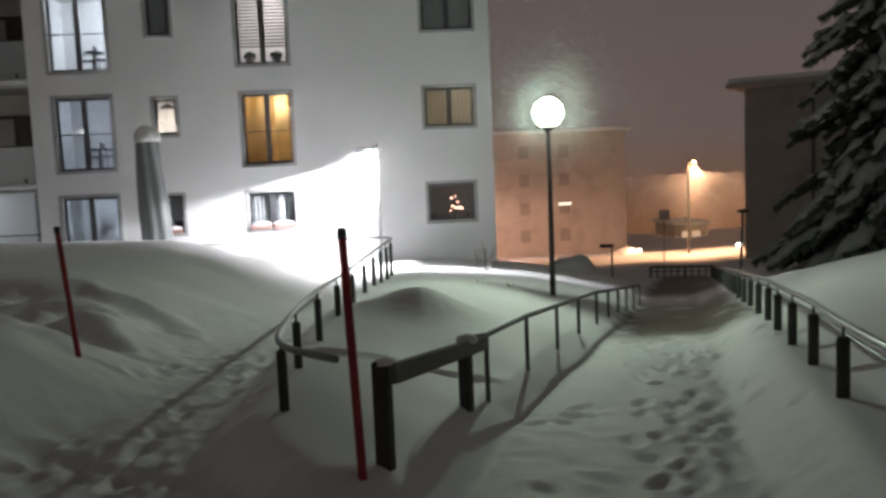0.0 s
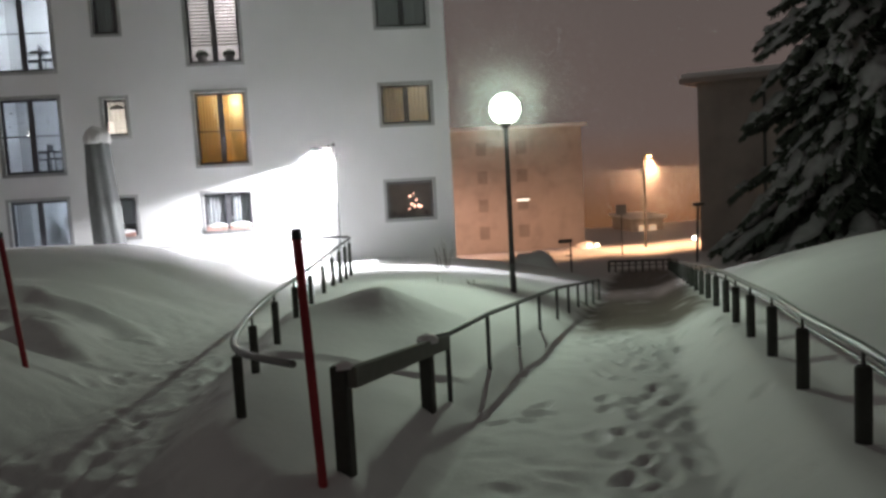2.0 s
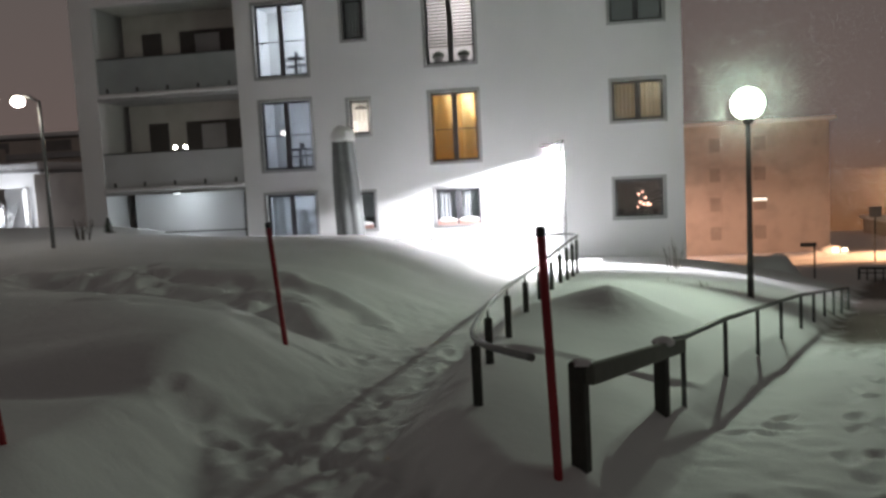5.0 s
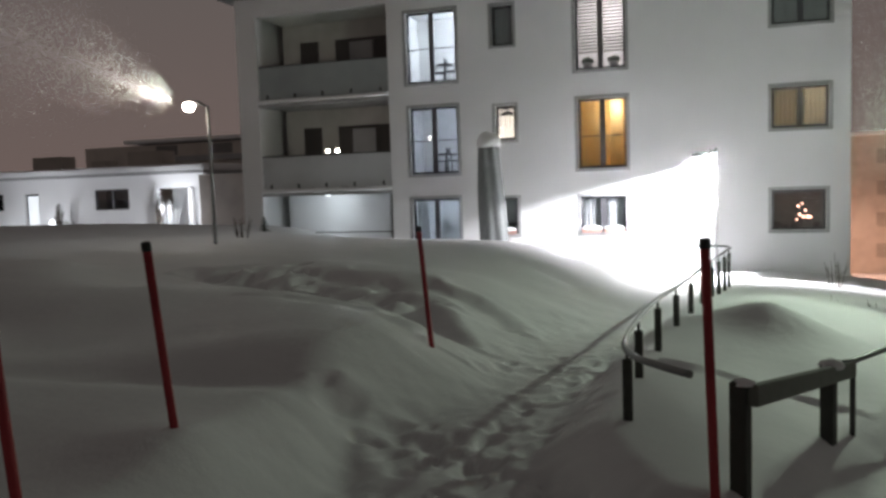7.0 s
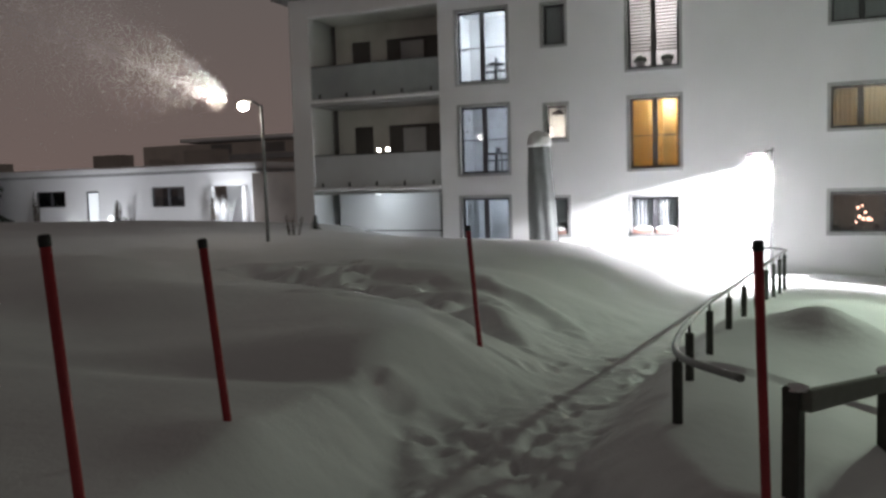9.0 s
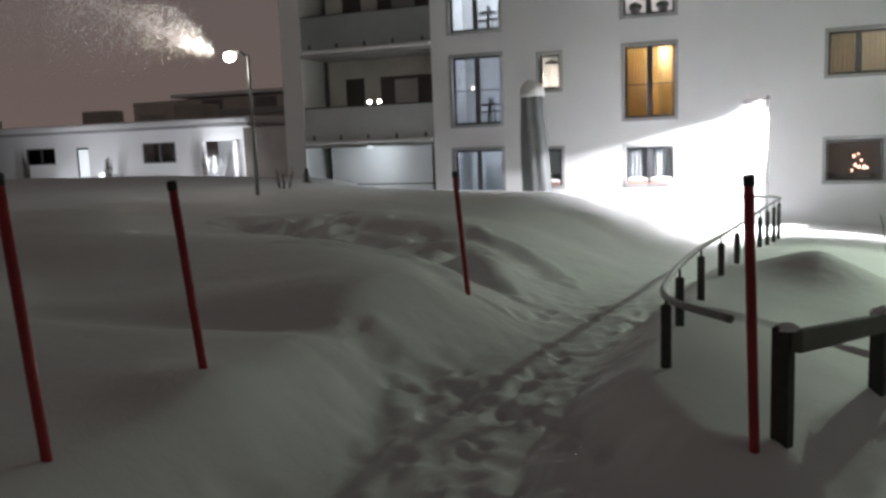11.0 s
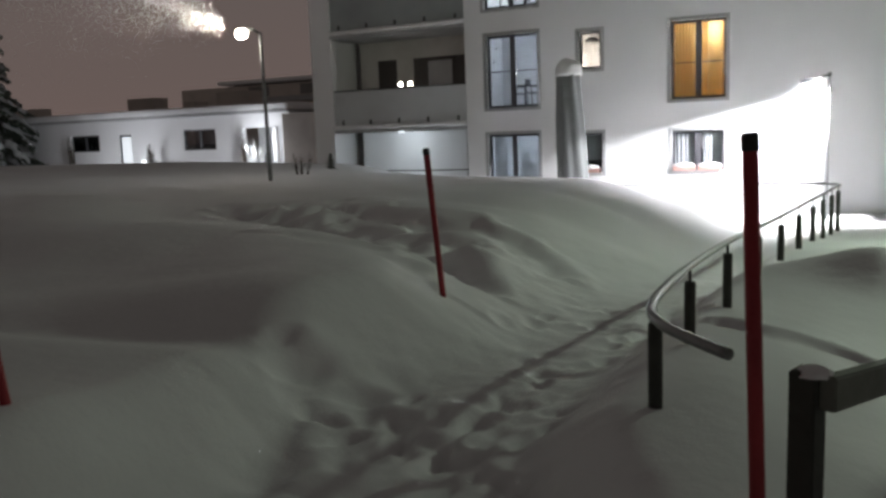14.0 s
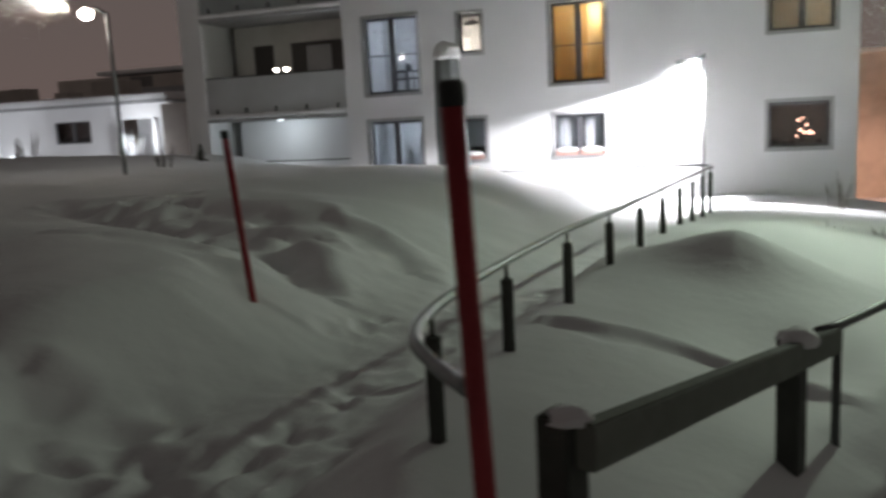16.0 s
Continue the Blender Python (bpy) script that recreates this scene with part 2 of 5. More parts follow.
def walked(points, steps, width):
    """A line of steps along points, left and right in turn."""
    s = np.linspace(0, 1, steps) * (len(points) - 1)
    xs, ys = (np.interp(s, range(len(points)), [p[k] for p in points]) for k in (0, 1))
    for k in range(steps):
        side = width * (1 if k % 2 else -1)
        tread(xs[k] + side + 0.06 * rng.randn(), ys[k] + 0.07 * rng.randn(), 0.3, 0.25)


for k in range(75):
    y = 0.8 + 9.6 * rng.rand()
    w = x_right(y) - x_left(y)
    tread(x_left(y) + w * (0.50 + 0.21 * rng.randn()), y, 0.33)
for k in range(90):
    tread(3.45 + 0.34 * rng.randn(), 9.5 + 0.75 * rng.randn(), 0.33)
for k in range(4):
    walked([(0.55 + 0.25 * k, 1.0), (1.25 + 0.22 * k, 4.5), (2.35 + 0.2 * k, 7.0), (3.2 + 0.15 * k, 9.8)], 17, 0.11)
for k in range(70):
    y = 3.4 + 6.4 * rng.rand() ** 1.2
    tread(-1.75 - 0.25 * (y < 6) + 0.34 * rng.randn(), y, 0.0, 0.7)
for k in range(34):
    s = rng.rand()
    tread(-0.4 - 2.2 * s + 0.22 * rng.randn(), 2.9 + 2.9 * s + 0.25 * rng.randn(), -0.7)
for k in range(3):
    walked([(-0.9 - 0.3 * k, 2.0), (-1.5 - 0.15 * k, 4.6), (-1.7, 7.0), (-1.2 + 0.1 * k, 10.5), (-0.9, 15.0)], 26, 0.10)
for k in range(2):
    walked([(-3.1 - 0.1 * k, 5.9), (-2.45, 5.3), (-1.7, 5.2 + 0.15 * k)], 11, 0.10)
walked([(-2.0, 5.4), (-1.2, 4.9), (-0.8, 4.2), (-0.7, 3.0)], 12, 0.11)
PRINTS = [p for p in PRINTS if p[0] > -2.6 or p[1] > 5.0]
DENTS = []
for k in range(60):
    s = rng.rand()
    DENTS.append((-3.4 - 4.9 * s, 9.2 + 2.6 * s ** 0.8 + 0.42 * rng.randn(), rng.uniform(0.06, 0.17), rng.uniform(0.11, 0.30), rng.uniform(0.10, 0.20)))


# trodden grooves and raised lips: points, depth, half width, lip on the far side
GROOVES = [
    ([(-2.9, 5.9), (-2.3, 5.6), (-1.85, 5.3), (-1.55, 4.7), (-1.2, 3.6)], 0.030, 0.13, 0.35),
    ([(-1.85, 5.35), (-1.35, 5.0), (-0.95, 4.75)], 0.026, 0.10, 0.4),
    ([(-2.2, 5.3), (-2.5, 4.6), (-2.2, 3.6)], 0.024, 0.11, 0.4),
    ([(-1.9, 5.5), (-1.8, 6.4), (-1.55, 7.6), (-1.3, 9.5)], 0.026, 0.13, 0.3),
    ([(-3.05, 5.75), (-2.75, 5.25), (-2.6, 4.7)], 0.045, 0.12, 0.5),
    ([(-6.3, 11.6), (-5.3, 11.25), (-4.3, 11.0), (-3.6, 10.75), (-3.05, 10.2)], 0.09, 0.24, 0.5),
    ([(-8.9, 11.9), (-7.2, 11.3), (-5.7, 10.6), (-4.6, 10.0), (-3.7, 9.4), (-3.2, 8.6)], 0.07, 0.22, 0.5),
    ([(-5.2, 8.7), (-4.4, 8.5), (-3.7, 8.2), (-3.2, 7.7)], 0.045, 0.25, 0.5),
    ([(-0.75, 7.45), (-0.45, 7.35), (0.0, 7.5), (0.35, 7.42), (0.60, 7.2)], 0.045, 0.085, 0.9),
]


def groove(x, y, points, depth, half, lip):
    best, side = np.full(x.shape, 1e9), np.zeros(x.shape)
    for (ax, ay), (bx, by) in zip(points, points[1:]):
        ux, uy = bx - ax, by - ay
        k = np.clip(((x - ax) * ux + (y - ay) * uy) / (ux * ux + uy * uy), 0, 1)
        dx, dy = x - ax - k * ux, y - ay - k * uy
        d = np.hypot(dx, dy)
        side = np.where(d < best, np.sign(dy), side)
        best = np.minimum(best, d)
    w = half * (1 + 1.1 * value_noise(x * 2.3, y * 2.3, 41))
    cut = -depth * (1 + 1.2 * value_noise(x * 3.1, y * 3.1, 42)) * np.exp(-((best / w) ** 2) ** 1.3)
    return cut + lip * depth * np.exp(-((best - 1.7 * w) / (0.8 * w)) ** 2) * (side > 0)


def height(x, y):
    xr, xl, xt, xf = x_right(y), x_left(y), x_rail(y), x_field(y)
    zp, zt = z_path(y), z_trail(y)
    s = np.clip((x - xt) / np.maximum(xl - xt, 0.05), 0, 1)
    isle = z_isle(y) * (1 - s * s) + z_edge(y) * s * s
    isle = isle + 0.11 * np.exp(-((x - 0.75) / 0.85) ** 2 - ((y - 12.6) / 1.3) ** 2) + 0.35 * np.exp(-(np.abs(x - 0.25) / 0.72) ** 1.6 - (np.abs(y - 9.8) / 0.50) ** 1.6) - 0.19 * np.exp(-((x - 0.35) / 0.70) ** 2 - ((y - 7.9) / 1.0) ** 2)
    isle = isle + 0.10 * np.exp(-((x - 1.9) / 0.7) ** 2 - ((y - 12.2) / 1.2) ** 2)
    fieldh = 0.22 + 0.11 * np.sin(1.35 * y + 0.55 * x + 2.2 * value_noise(x * 0.35, y * 0.35, 21)) * smooth(4.5, 7, y) * smooth(15, 11, y) + 0.028 * np.clip(-x - 6, 0, 14)
    fieldh = fieldh - 0.10 * np.exp(-((y - 5.5 - 0.12 * (x + 4)) / 0.34) ** 2) * smooth(-8, -5, x) + 0.07 * np.exp(-((y - 6.7 - 0.1 * x) / 0.5) ** 2 - ((x + 4.0) / 1.3) ** 2)
    fieldh = fieldh - 0.15 * np.exp(-((y - 9.0 + 0.50 * (x + 3.4) - 0.5 * value_noise(x * 1.3, y * 1.3, 31)) / 0.35) ** 2) * smooth(-9.5, -7, x)
    fieldh = fieldh + 0.10 * smooth(7, 15, y) * smooth(-3, -7, x)
    fieldh = fieldh - smooth(20.0, 23.6, y) * (0.9 + 0.028 * np.clip(-x - 6, 0, 14)) * smooth(-14.5, -9.5, x)
    fieldh = fieldh - 1.9 * smooth(23, 31, y) * smooth(-11, -16, x) - 0.10 * smooth(14, 19, y) * smooth(-13, -8, x)
    for bx, bh, br in ((-4.2, 0.09, 0.5), (-3.4, 0.24, 0.42), (-2.78, 0.36, 0.33), (-2.45, 0.20, 0.30)):
        fieldh = fieldh + bh * np.exp(-((x - bx) / br) ** 2 - ((y - 19.7) / 0.6) ** 2)
    fieldh = fieldh + ip(y, [24, 40, 85, 400], [0, -0.5, -3, -8])
    rise = 1.25 * (1 - np.exp(-0.42 * np.clip(x - xr - 0.15, 0, 30))) * (1 - 0.85 * smooth(12, 23, y))
    z = zp + 0.0 * x
    z = np.where(x > xr - 0.75, zp + (z_bank(y) - zp) * smooth(xr - 0.75, xr - 0.05, x) * smooth(32, 26, y) + rise, z)
    k_isle = smooth(xl + 0.35, xl - 0.1, x) * smooth(3.7, 4.45, y + 0.12 * value_noise(x * 1.1, y * 1.1, 8))
    z = z * (1 - k_isle) + isle * k_isle
    k_trail = smooth(xt - 0.05, xt - 0.70, x)
    z = z * (1 - k_trail) + zt * k_trail
    k_field = smooth(xf + 0.25, xf + 0.25 - w_field(y), x + 0.5 * value_noise(x * 0.8, y * 0.8, 3))
    z = z * (1 - k_field) + fieldh * k_field
    near = smooth(24, 14, y)
    z = z + near * (0.10 * value_noise(x * 0.45, y * 0.45, 11) + 0.035 * value_noise(x * 1.5, y * 1.5, 12))
    trod = np.clip(smooth(xl, xl + 0.5, x) * smooth(xr, xr - 0.5, x) * smooth(12, 9.5, y) + k_trail * (1 - k_field), 0, 1) * near
    z = z + trod * (0.022 * value_noise(x * 4.5, y * 4.5, 13) + 0.012 * value_noise(x * 9, y * 9, 14))
    for points, depth, half, lip in GROOVES:
        z = z + groove(x, y, points, depth, half, lip)
    for dx, dy, depth, ru, rv in DENTS:
        z = z - depth * np.exp(-((((x - dx) + 0.3 * (y - dy)) / ru) ** 2 + (((y - dy) - 0.25 * (x - dx)) / rv) ** 2) ** 1.7)
    return z + 0.09 * np.exp(-((x + 3.2) / 0.5) ** 2 - ((y - 3.8) / 0.45) ** 2)


def axis(a, b, step, lo, hi, grow=1.13):
    mid = list(np.arange(a, b, step))
    out, d, p = [], step, a
    while p > lo:
        d = min(d * grow, 25)
        p -= d
        out.append(p)
    end, d, p = [], step, mid[-1]
    while p < hi:
        d = min(d * grow, 25)
        p += d
        end.append(p)
    return np.array(out[::-1] + mid + end)


def build_ground():
    gx, gy = axis(-8.6, 4.8, 0.036, -420, 420, 1.06), axis(1.4, 12.6, 0.036, -120, 600, 1.06)
    x, y = np.meshgrid(gx, gy)
    z = height(x, y)
    for px, py, d, a, hw, hl in PRINTS:
        i0, i1 = np.searchsorted(gx, (px - 0.5, px + 0.5))
        j0, j1 = np.searchsorted(gy, (py - 0.5, py + 0.5))
        u, v = x[j0:j1, i0:i1] - px, y[j0:j1, i0:i1] - py
        u, v = u * math.cos(a) - v * math.sin(a), u * math.sin(a) + v * math.cos(a)
        r = (u / hw) ** 2 + (v / hl) ** 2
        z[j0:j1, i0:i1] += -d * np.exp(-r * r) + 0.22 * d * np.exp(-((np.sqrt(r) - 1.6) / 0.45) ** 2)
    n, m = len(gy), len(gx)
    idx = np.arange(n * m).reshape(n, m)
    faces = np.stack([idx[:-1, :-1], idx[:-1, 1:], idx[1:, 1:], idx[1:, :-1]], -1).reshape(-1, 4)
    me = bpy.data.meshes.new("ground")
    me.from_pydata(np.stack([x, y, z], -1).reshape(-1, 3).tolist(), [], faces.tolist())
    me.polygons.foreach_set("use_smooth", [True] * len(faces))
    me.materials.append(m_ground)
    return tagged(new("ground", me), "deep trampled snow over sloping ground with footprints", "snow", kind="structure")


def ground_material():
    """Snow, with a dark brown lane farther down the path."""
    mat, nt, bsdf = nodes_of("snow_ground")
    L = nt.links.new
    tc, sep = nt.nodes.new("ShaderNodeTexCoord"), nt.nodes.new("ShaderNodeSeparateXYZ")
    L(tc.outputs["Object"], sep.inputs[0])

    def calc(op, a, b=None, c=None):
        n = nt.nodes.new("ShaderNodeMath")
        n.operation = op
        for k, v in enumerate((a, b, c)):
            if v is None:
                continue
            if isinstance(v, (int, float)):
                n.inputs[k].default_value = v
            else:
                L(v, n.inputs[k])
        return n.outputs[0]

    def noise_of(scale, detail=5):
        n = nt.nodes.new("ShaderNodeTexNoise")
        n.inputs["Scale"].default_value, n.inputs["Detail"].default_value = scale, detail
        L(tc.outputs["Object"], n.inputs["Vector"])
        return n.outputs[0]

    def step(v, lo, hi):
        n = nt.nodes.new("ShaderNodeMapRange")
        n.interpolation_type = "SMOOTHSTEP"
        n.inputs["From Min"].default_value, n.inputs["From Max"].default_value = lo, hi
        L(v, n.inputs["Value"])
        return n.outputs[0]

    x, y = sep.outputs["X"], sep.outputs["Y"]
    centre = calc("MULTIPLY_ADD", y, 0.352, 0.02)
    off = calc("ABSOLUTE", calc("SUBTRACT", x, centre))
    wob = calc("MULTIPLY_ADD", noise_of(1.6), 0.9, -0.45)
    lane = calc("MULTIPLY", step(calc("ADD", off, wob), 1.25, 0.75), step(calc("ADD", y, calc("MULTIPLY", wob, 1.2)), 10.2, 11.6))
    lane = calc("MULTIPLY", lane, step(y, 35.5, 31.5))
    lane_dark = calc("MULTIPLY", lane, step(noise_of(1.3, 3), 0.12, 0.42))
    m1, m2 = nt.nodes.new("ShaderNodeMix"), nt.nodes.new("ShaderNodeMix")
    for m in (m1, m2):
        m.data_type = "RGBA"
    m1.inputs["A"].default_value, m1.inputs["B"].default_value = (0.77, 0.78, 0.79, 1), (0.87, 0.87, 0.88, 1)
    L(noise_of(1.1), m1.inputs["Factor"])
    L(m1.outputs["Result"], m2.inputs["A"])
    m2.inputs["B"].default_value = (0.12, 0.098, 0.085, 1)
    L(lane_dark, m2.inputs["Factor"])
    L(m2.outputs["Result"], bsdf.inputs["Base Color"])
    b1, b2 = nt.nodes.new("ShaderNodeBump"), nt.nodes.new("ShaderNodeBump")
    b1.inputs["Strength"].default_value, b1.inputs["Distance"].default_value = 0.25, 0.03
    b2.inputs["Strength"].default_value, b2.inputs["Distance"].default_value = 0.2, 0.010
    L(noise_of(7.0), b1.inputs["Height"])
    L(noise_of(45.0, 3), b2.inputs["Height"])
    L(b1.outputs[0], b2.inputs["Normal"])
    L(b2.outputs[0], bsdf.inputs["Normal"])
    bsdf.inputs["Roughness"].default_value = 0.65
    return mat


m_ground = ground_material()
build_ground()


# ---- the apartment building ----
FY, THICK = 24.4, 0.34


def wall_cells(bm, x0, x1, z0, z1, y0, y1, holes):
    """One connected wall with thickness, cut through by the holes."""
    xs = sorted({x0, x1, *[h[0] for h in holes], *[h[1] for h in holes]})
    zs = sorted({z0, z1, *[h[2] for h in holes], *[h[3] for h in holes]})
    solid = lambda i, k: 0 <= i < len(xs) - 1 and 0 <= k < len(zs) - 1 and not any(
        h[0] <= xs[i] and h[1] >= xs[i + 1] and h[2] <= zs[k] and h[3] >= zs[k + 1] for h in holes)
    made = {}

    def at(i, k, y):
        if (i, k, y) not in made:
            made[i, k, y] = bm.verts.new((xs[i], y, zs[k]))
        return made[i, k, y]

    for i in range(len(xs) - 1):
        for k in range(len(zs) - 1):
            if not solid(i, k):
                continue
            for y in (y0, y1):
                bm.faces.new((at(i, k, y), at(i + 1, k, y), at(i + 1, k + 1, y), at(i, k + 1, y)))
            for di, dk, p, q in ((-1, 0, (i, k), (i, k + 1)), (1, 0, (i + 1, k), (i + 1, k + 1)), (0, -1, (i, k), (i + 1, k)), (0, 1, (i, k + 1), (i + 1, k + 1))):
                if not solid(i + di, k + dk):
                    bm.faces.new((at(*p, y0), at(*q, y0), at(*q, y1), at(*p, y1)))


def hold(ob, parent):
    """Parts are modelled in place: the parent's own place is taken out again."""
    ob.parent = parent
    if parent.type == "EMPTY":
        ob.matrix_parent_inverse = Matrix.Translation(-parent.location)
    return ob


def placed(name, parent, material, *dims, bevel=0.0, label=""):
    return hold(boxes(name, material, None, *dims, bevel=bevel, label=label), parent)


def mesh_part(name, bm, material, parent, label=""):
    return hold(part(name, bm, material, None, label), parent)


def window(parent, x0, x1, z0, z1, y=FY, split=True, rail=None, pane=None, label="", trim=True, name="window"):
    f, d = 0.07, y + 0.13
    bm = bmesh.new()
    box(bm, x0, x0 + f, d, d + 0.07, z0, z1)
    box(bm, x1 - f, x1, d, d + 0.07, z0, z1)
    box(bm, x0 + f, x1 - f, d, d + 0.07, z0, z0 + f)
    box(bm, x0 + f, x1 - f, d, d + 0.07, z1 - f, z1)
    c = (x0 + x1) / 2
    if split:
        box(bm, c - 0.075, c + 0.075, d - 0.01, d + 0.06, z0 + f, z1 - f)
    w = mesh_part(name, bm, m_frame, parent, label)
    halves = ((x0 + f, c - 0.075), (c + 0.075, x1 - f)) if split else ((x0 + f, x1 - f),)
    for a, b in halves:
        p = placed("pane", w, pane or m_glass, (a, b, d + 0.025, d + 0.035, z0 + f, z1 - f))
        p.visible_shadow = False
    if rail:
        placed("guard_rail", w, m_frame, (x0, x1, y + 0.03, y + 0.055, rail, rail + 0.03))
    if trim:
        t = 0.085
        placed("surround", w, m_trim, (x0 - t, x0, y - 0.018, y + 0.06, z0 - t, z1 + t), (x1, x1 + t, y - 0.018, y + 0.06, z0 - t, z1 + t),
               (x0, x1, y - 0.018, y + 0.06, z1, z1 + t))
        placed("sill", w, m_trim, (x0, x1, y - 0.05, y + 0.12, z0 - t, z0 - 0.002), bevel=0.006)
    return w


def room(parent, x0, x1, z0, z1, deep, mat, y=FY + THICK):
    """The inside of a room behind a window: floor, ceiling and three walls with thickness."""
    t = 0.06
    return placed("room", parent, mat, (x0 - t, x0, y, y + deep, z0, z1), (x1, x1 + t, y, y + deep, z0, z1), (x0 - t, x1 + t, y + deep, y + deep + t, z0, z1),
                  (x0 - t, x1 + t, y, y + deep + t, z0 - t, z0), (x0 - t, x1 + t, y, y + deep + t, z1, z1 + t))


def curtain(parent, x0, x1, z0, z1, y, mat, folds=9, depth=0.03, label=""):
    bm = bmesh.new()
    n = folds * 6
    low, high = [], []
    for k in range(n + 1):
        x = x0 + (x1 - x0) * k / n
        w = depth * math.sin(2 * math.pi * folds * k / n + 0.6 * math.sin(k * 0.9))
        low.append(bm.verts.new((x, y + w * 1.3, z0)))
        high.append(bm.verts.new((x, y + w, z1)))
    for k in range(n):
        bm.faces.new((low[k], low[k + 1], high[k + 1], high[k])).smooth = True
    return mesh_part("curtain", bm, mat, parent, label)


WINDOWS = {
    "french_low": (-9.58, -8.00, -0.95, 1.23), "small_low": (-6.80, -6.15, 0.08, 1.18), "flower": (-4.27, -2.92, 0.10, 1.17), "candle": (0.99, 2.36, 0.11, 1.20),
    "french_mid": (-9.58, -8.00, 2.00, 4.07), "small_mid": (-6.80, -6.17, 2.94, 3.96), "ochre": (-4.30, -2.89, 1.99, 4.02), "drawn": (0.99, 2.43, 2.88, 4.00),
    "french_top": (-9.62, -8.00, 4.82, 7.00), "small_top": (-6.85, -6.19, 5.76, 6.94), "slatted": (-4.34, -2.90, 4.85, 6.98), "dark_top": (0.99, 2.45, 5.66, 6.92),
}
BX0, BX1, BZ0, BZ1, BDEEP = -15.7, 2.95, -1.6, 8.0, 11.0
block = thing("apartment_building", (-6.3, FY + 5, BZ0), "white plastered apartment building with lit windows and recessed balconies", "building")
bm = bmesh.new()
wall_cells(bm, BX0, BX1, BZ0, BZ1, FY, FY + THICK, list(WINDOWS.values()) + [(-14.95, -10.25, -1.0, 7.38)])
mesh_part("wall", bm, m_plaster, block)
placed("side_wall", block, m_plaster, (BX0, BX0 + THICK, FY + THICK, FY + BDEEP, BZ0, BZ1))
placed("side_wall", block, m_plaster, (BX1 - THICK, BX1, FY + THICK, FY + BDEEP, BZ0, BZ1))
placed("rear_wall", block, m_plaster, (BX0, BX1, FY + BDEEP, FY + BDEEP + THICK, BZ0, BZ1))
placed("roof", block, m_snow, (BX0 - 0.4, BX1 + 0.35, FY - 0.3, FY + BDEEP + 0.8, BZ1 + 0.16, BZ1 + 0.5), bevel=0.08, label="thick snow on a flat roof")
placed("roof_slab", block, m_trim, (BX0 - 0.45, BX1 + 0.4, FY - 0.35, FY + BDEEP + 0.85, BZ1, BZ1 + 0.155))
for key, (x0, x1, z0, z1) in WINDOWS.items():
    if "french" in key:
        window(block, x0, x1, z0, z1, rail=(z0 + 1.02) if key != "french_low" else None, label="white lit french window")
        room(block, x0 - 0.5, x1 + 0.6, z0 - 0.05, z1 + 0.25, 2.2, m_room)
    elif key == "ochre":
        w = window(block, x0, x1, z0, z1, rail=z0 + 0.92, label="window with lit ochre curtains")
        room(block, x0 - 0.3, x1 + 0.3, z0 - 0.05, z1 + 0.2, 1.6, m_warmroom)
        curtain(w, x0 + 0.02, x0 + 0.60, z0 + 0.05, z1, FY + 0.62, m_ochre, 7)
        curtain(w, x0 + 0.86, x1 - 0.18, z0 + 0.05, z1, FY + 0.66, m_ochre, 6)
    elif key == "small_mid":
        w = window(block, x0, x1, z0, z1, split=False, label="small lit window with a half blind")
        room(block, x0 - 0.2, x1 + 0.2, z0 - 0.3, z1 + 0.2, 1.4, m_room)
        curtain(w, x0 + 0.03, x1 - 0.03, z0 + 0.42, z1 - 0.02, FY + 0.34, m_curtain, 4, 0.01)
    elif key == "slatted":
        w = window(block, x0, x1, z0, z1, label="tall window with half-lowered slatted blind")
        room(block, x0 - 0.3, x1 + 0.3, z0 - 0.05, z1 + 0.2, 1.6, m_room)
        for k in range(17):
            z = z1 - 0.10 - k * 0.094
            placed("slat", w, m_slat, (x0 + 0.05, x1 - 0.05, FY + 0.07, FY + 0.10, z - 0.045, z))
    elif key == "drawn":
        w = window(block, x0, x1, z0, z1, label="window with drawn pale curtains")
        room(block, x0 - 0.2, x1 + 0.2, z0 - 0.2, z1 + 0.2, 1.3, m_warmroom)
        curtain(w, x0 + 0.02, x1 - 0.02, z0 + 0.02, z1 - 0.02, FY + 0.40, m_curtain, 12, 0.012)
    elif key == "flower":
        w = window(block, x0, x1, z0, z1, label="window with net curtains")
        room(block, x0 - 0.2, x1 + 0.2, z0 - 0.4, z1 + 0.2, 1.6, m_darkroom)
        curtain(w, x0 + 0.05, x0 + 0.62, z0 + 0.02, z1 - 0.03, FY + 0.27, m_net, 5)
        curtain(w, x0 + 0.78, x1 - 0.05, z0 + 0.02, z1 - 0.03, FY + 0.27, m_net, 5)
    else:
        w = window(block, x0, x1, z0, z1, split=key in ("dark_top",), pane=m_glass, label="unlit window")
        # pale curtain added to lighten the unlit pane
        if key != "candle":
            curtain(w, x0 + 0.03, x1 - 0.03, z0 + (0.35 if key == "small_low" else 0.02), z1 - 0.02, FY + 0.235, m_net, 6, 0.01)
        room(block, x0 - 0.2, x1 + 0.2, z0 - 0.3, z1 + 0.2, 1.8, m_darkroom)

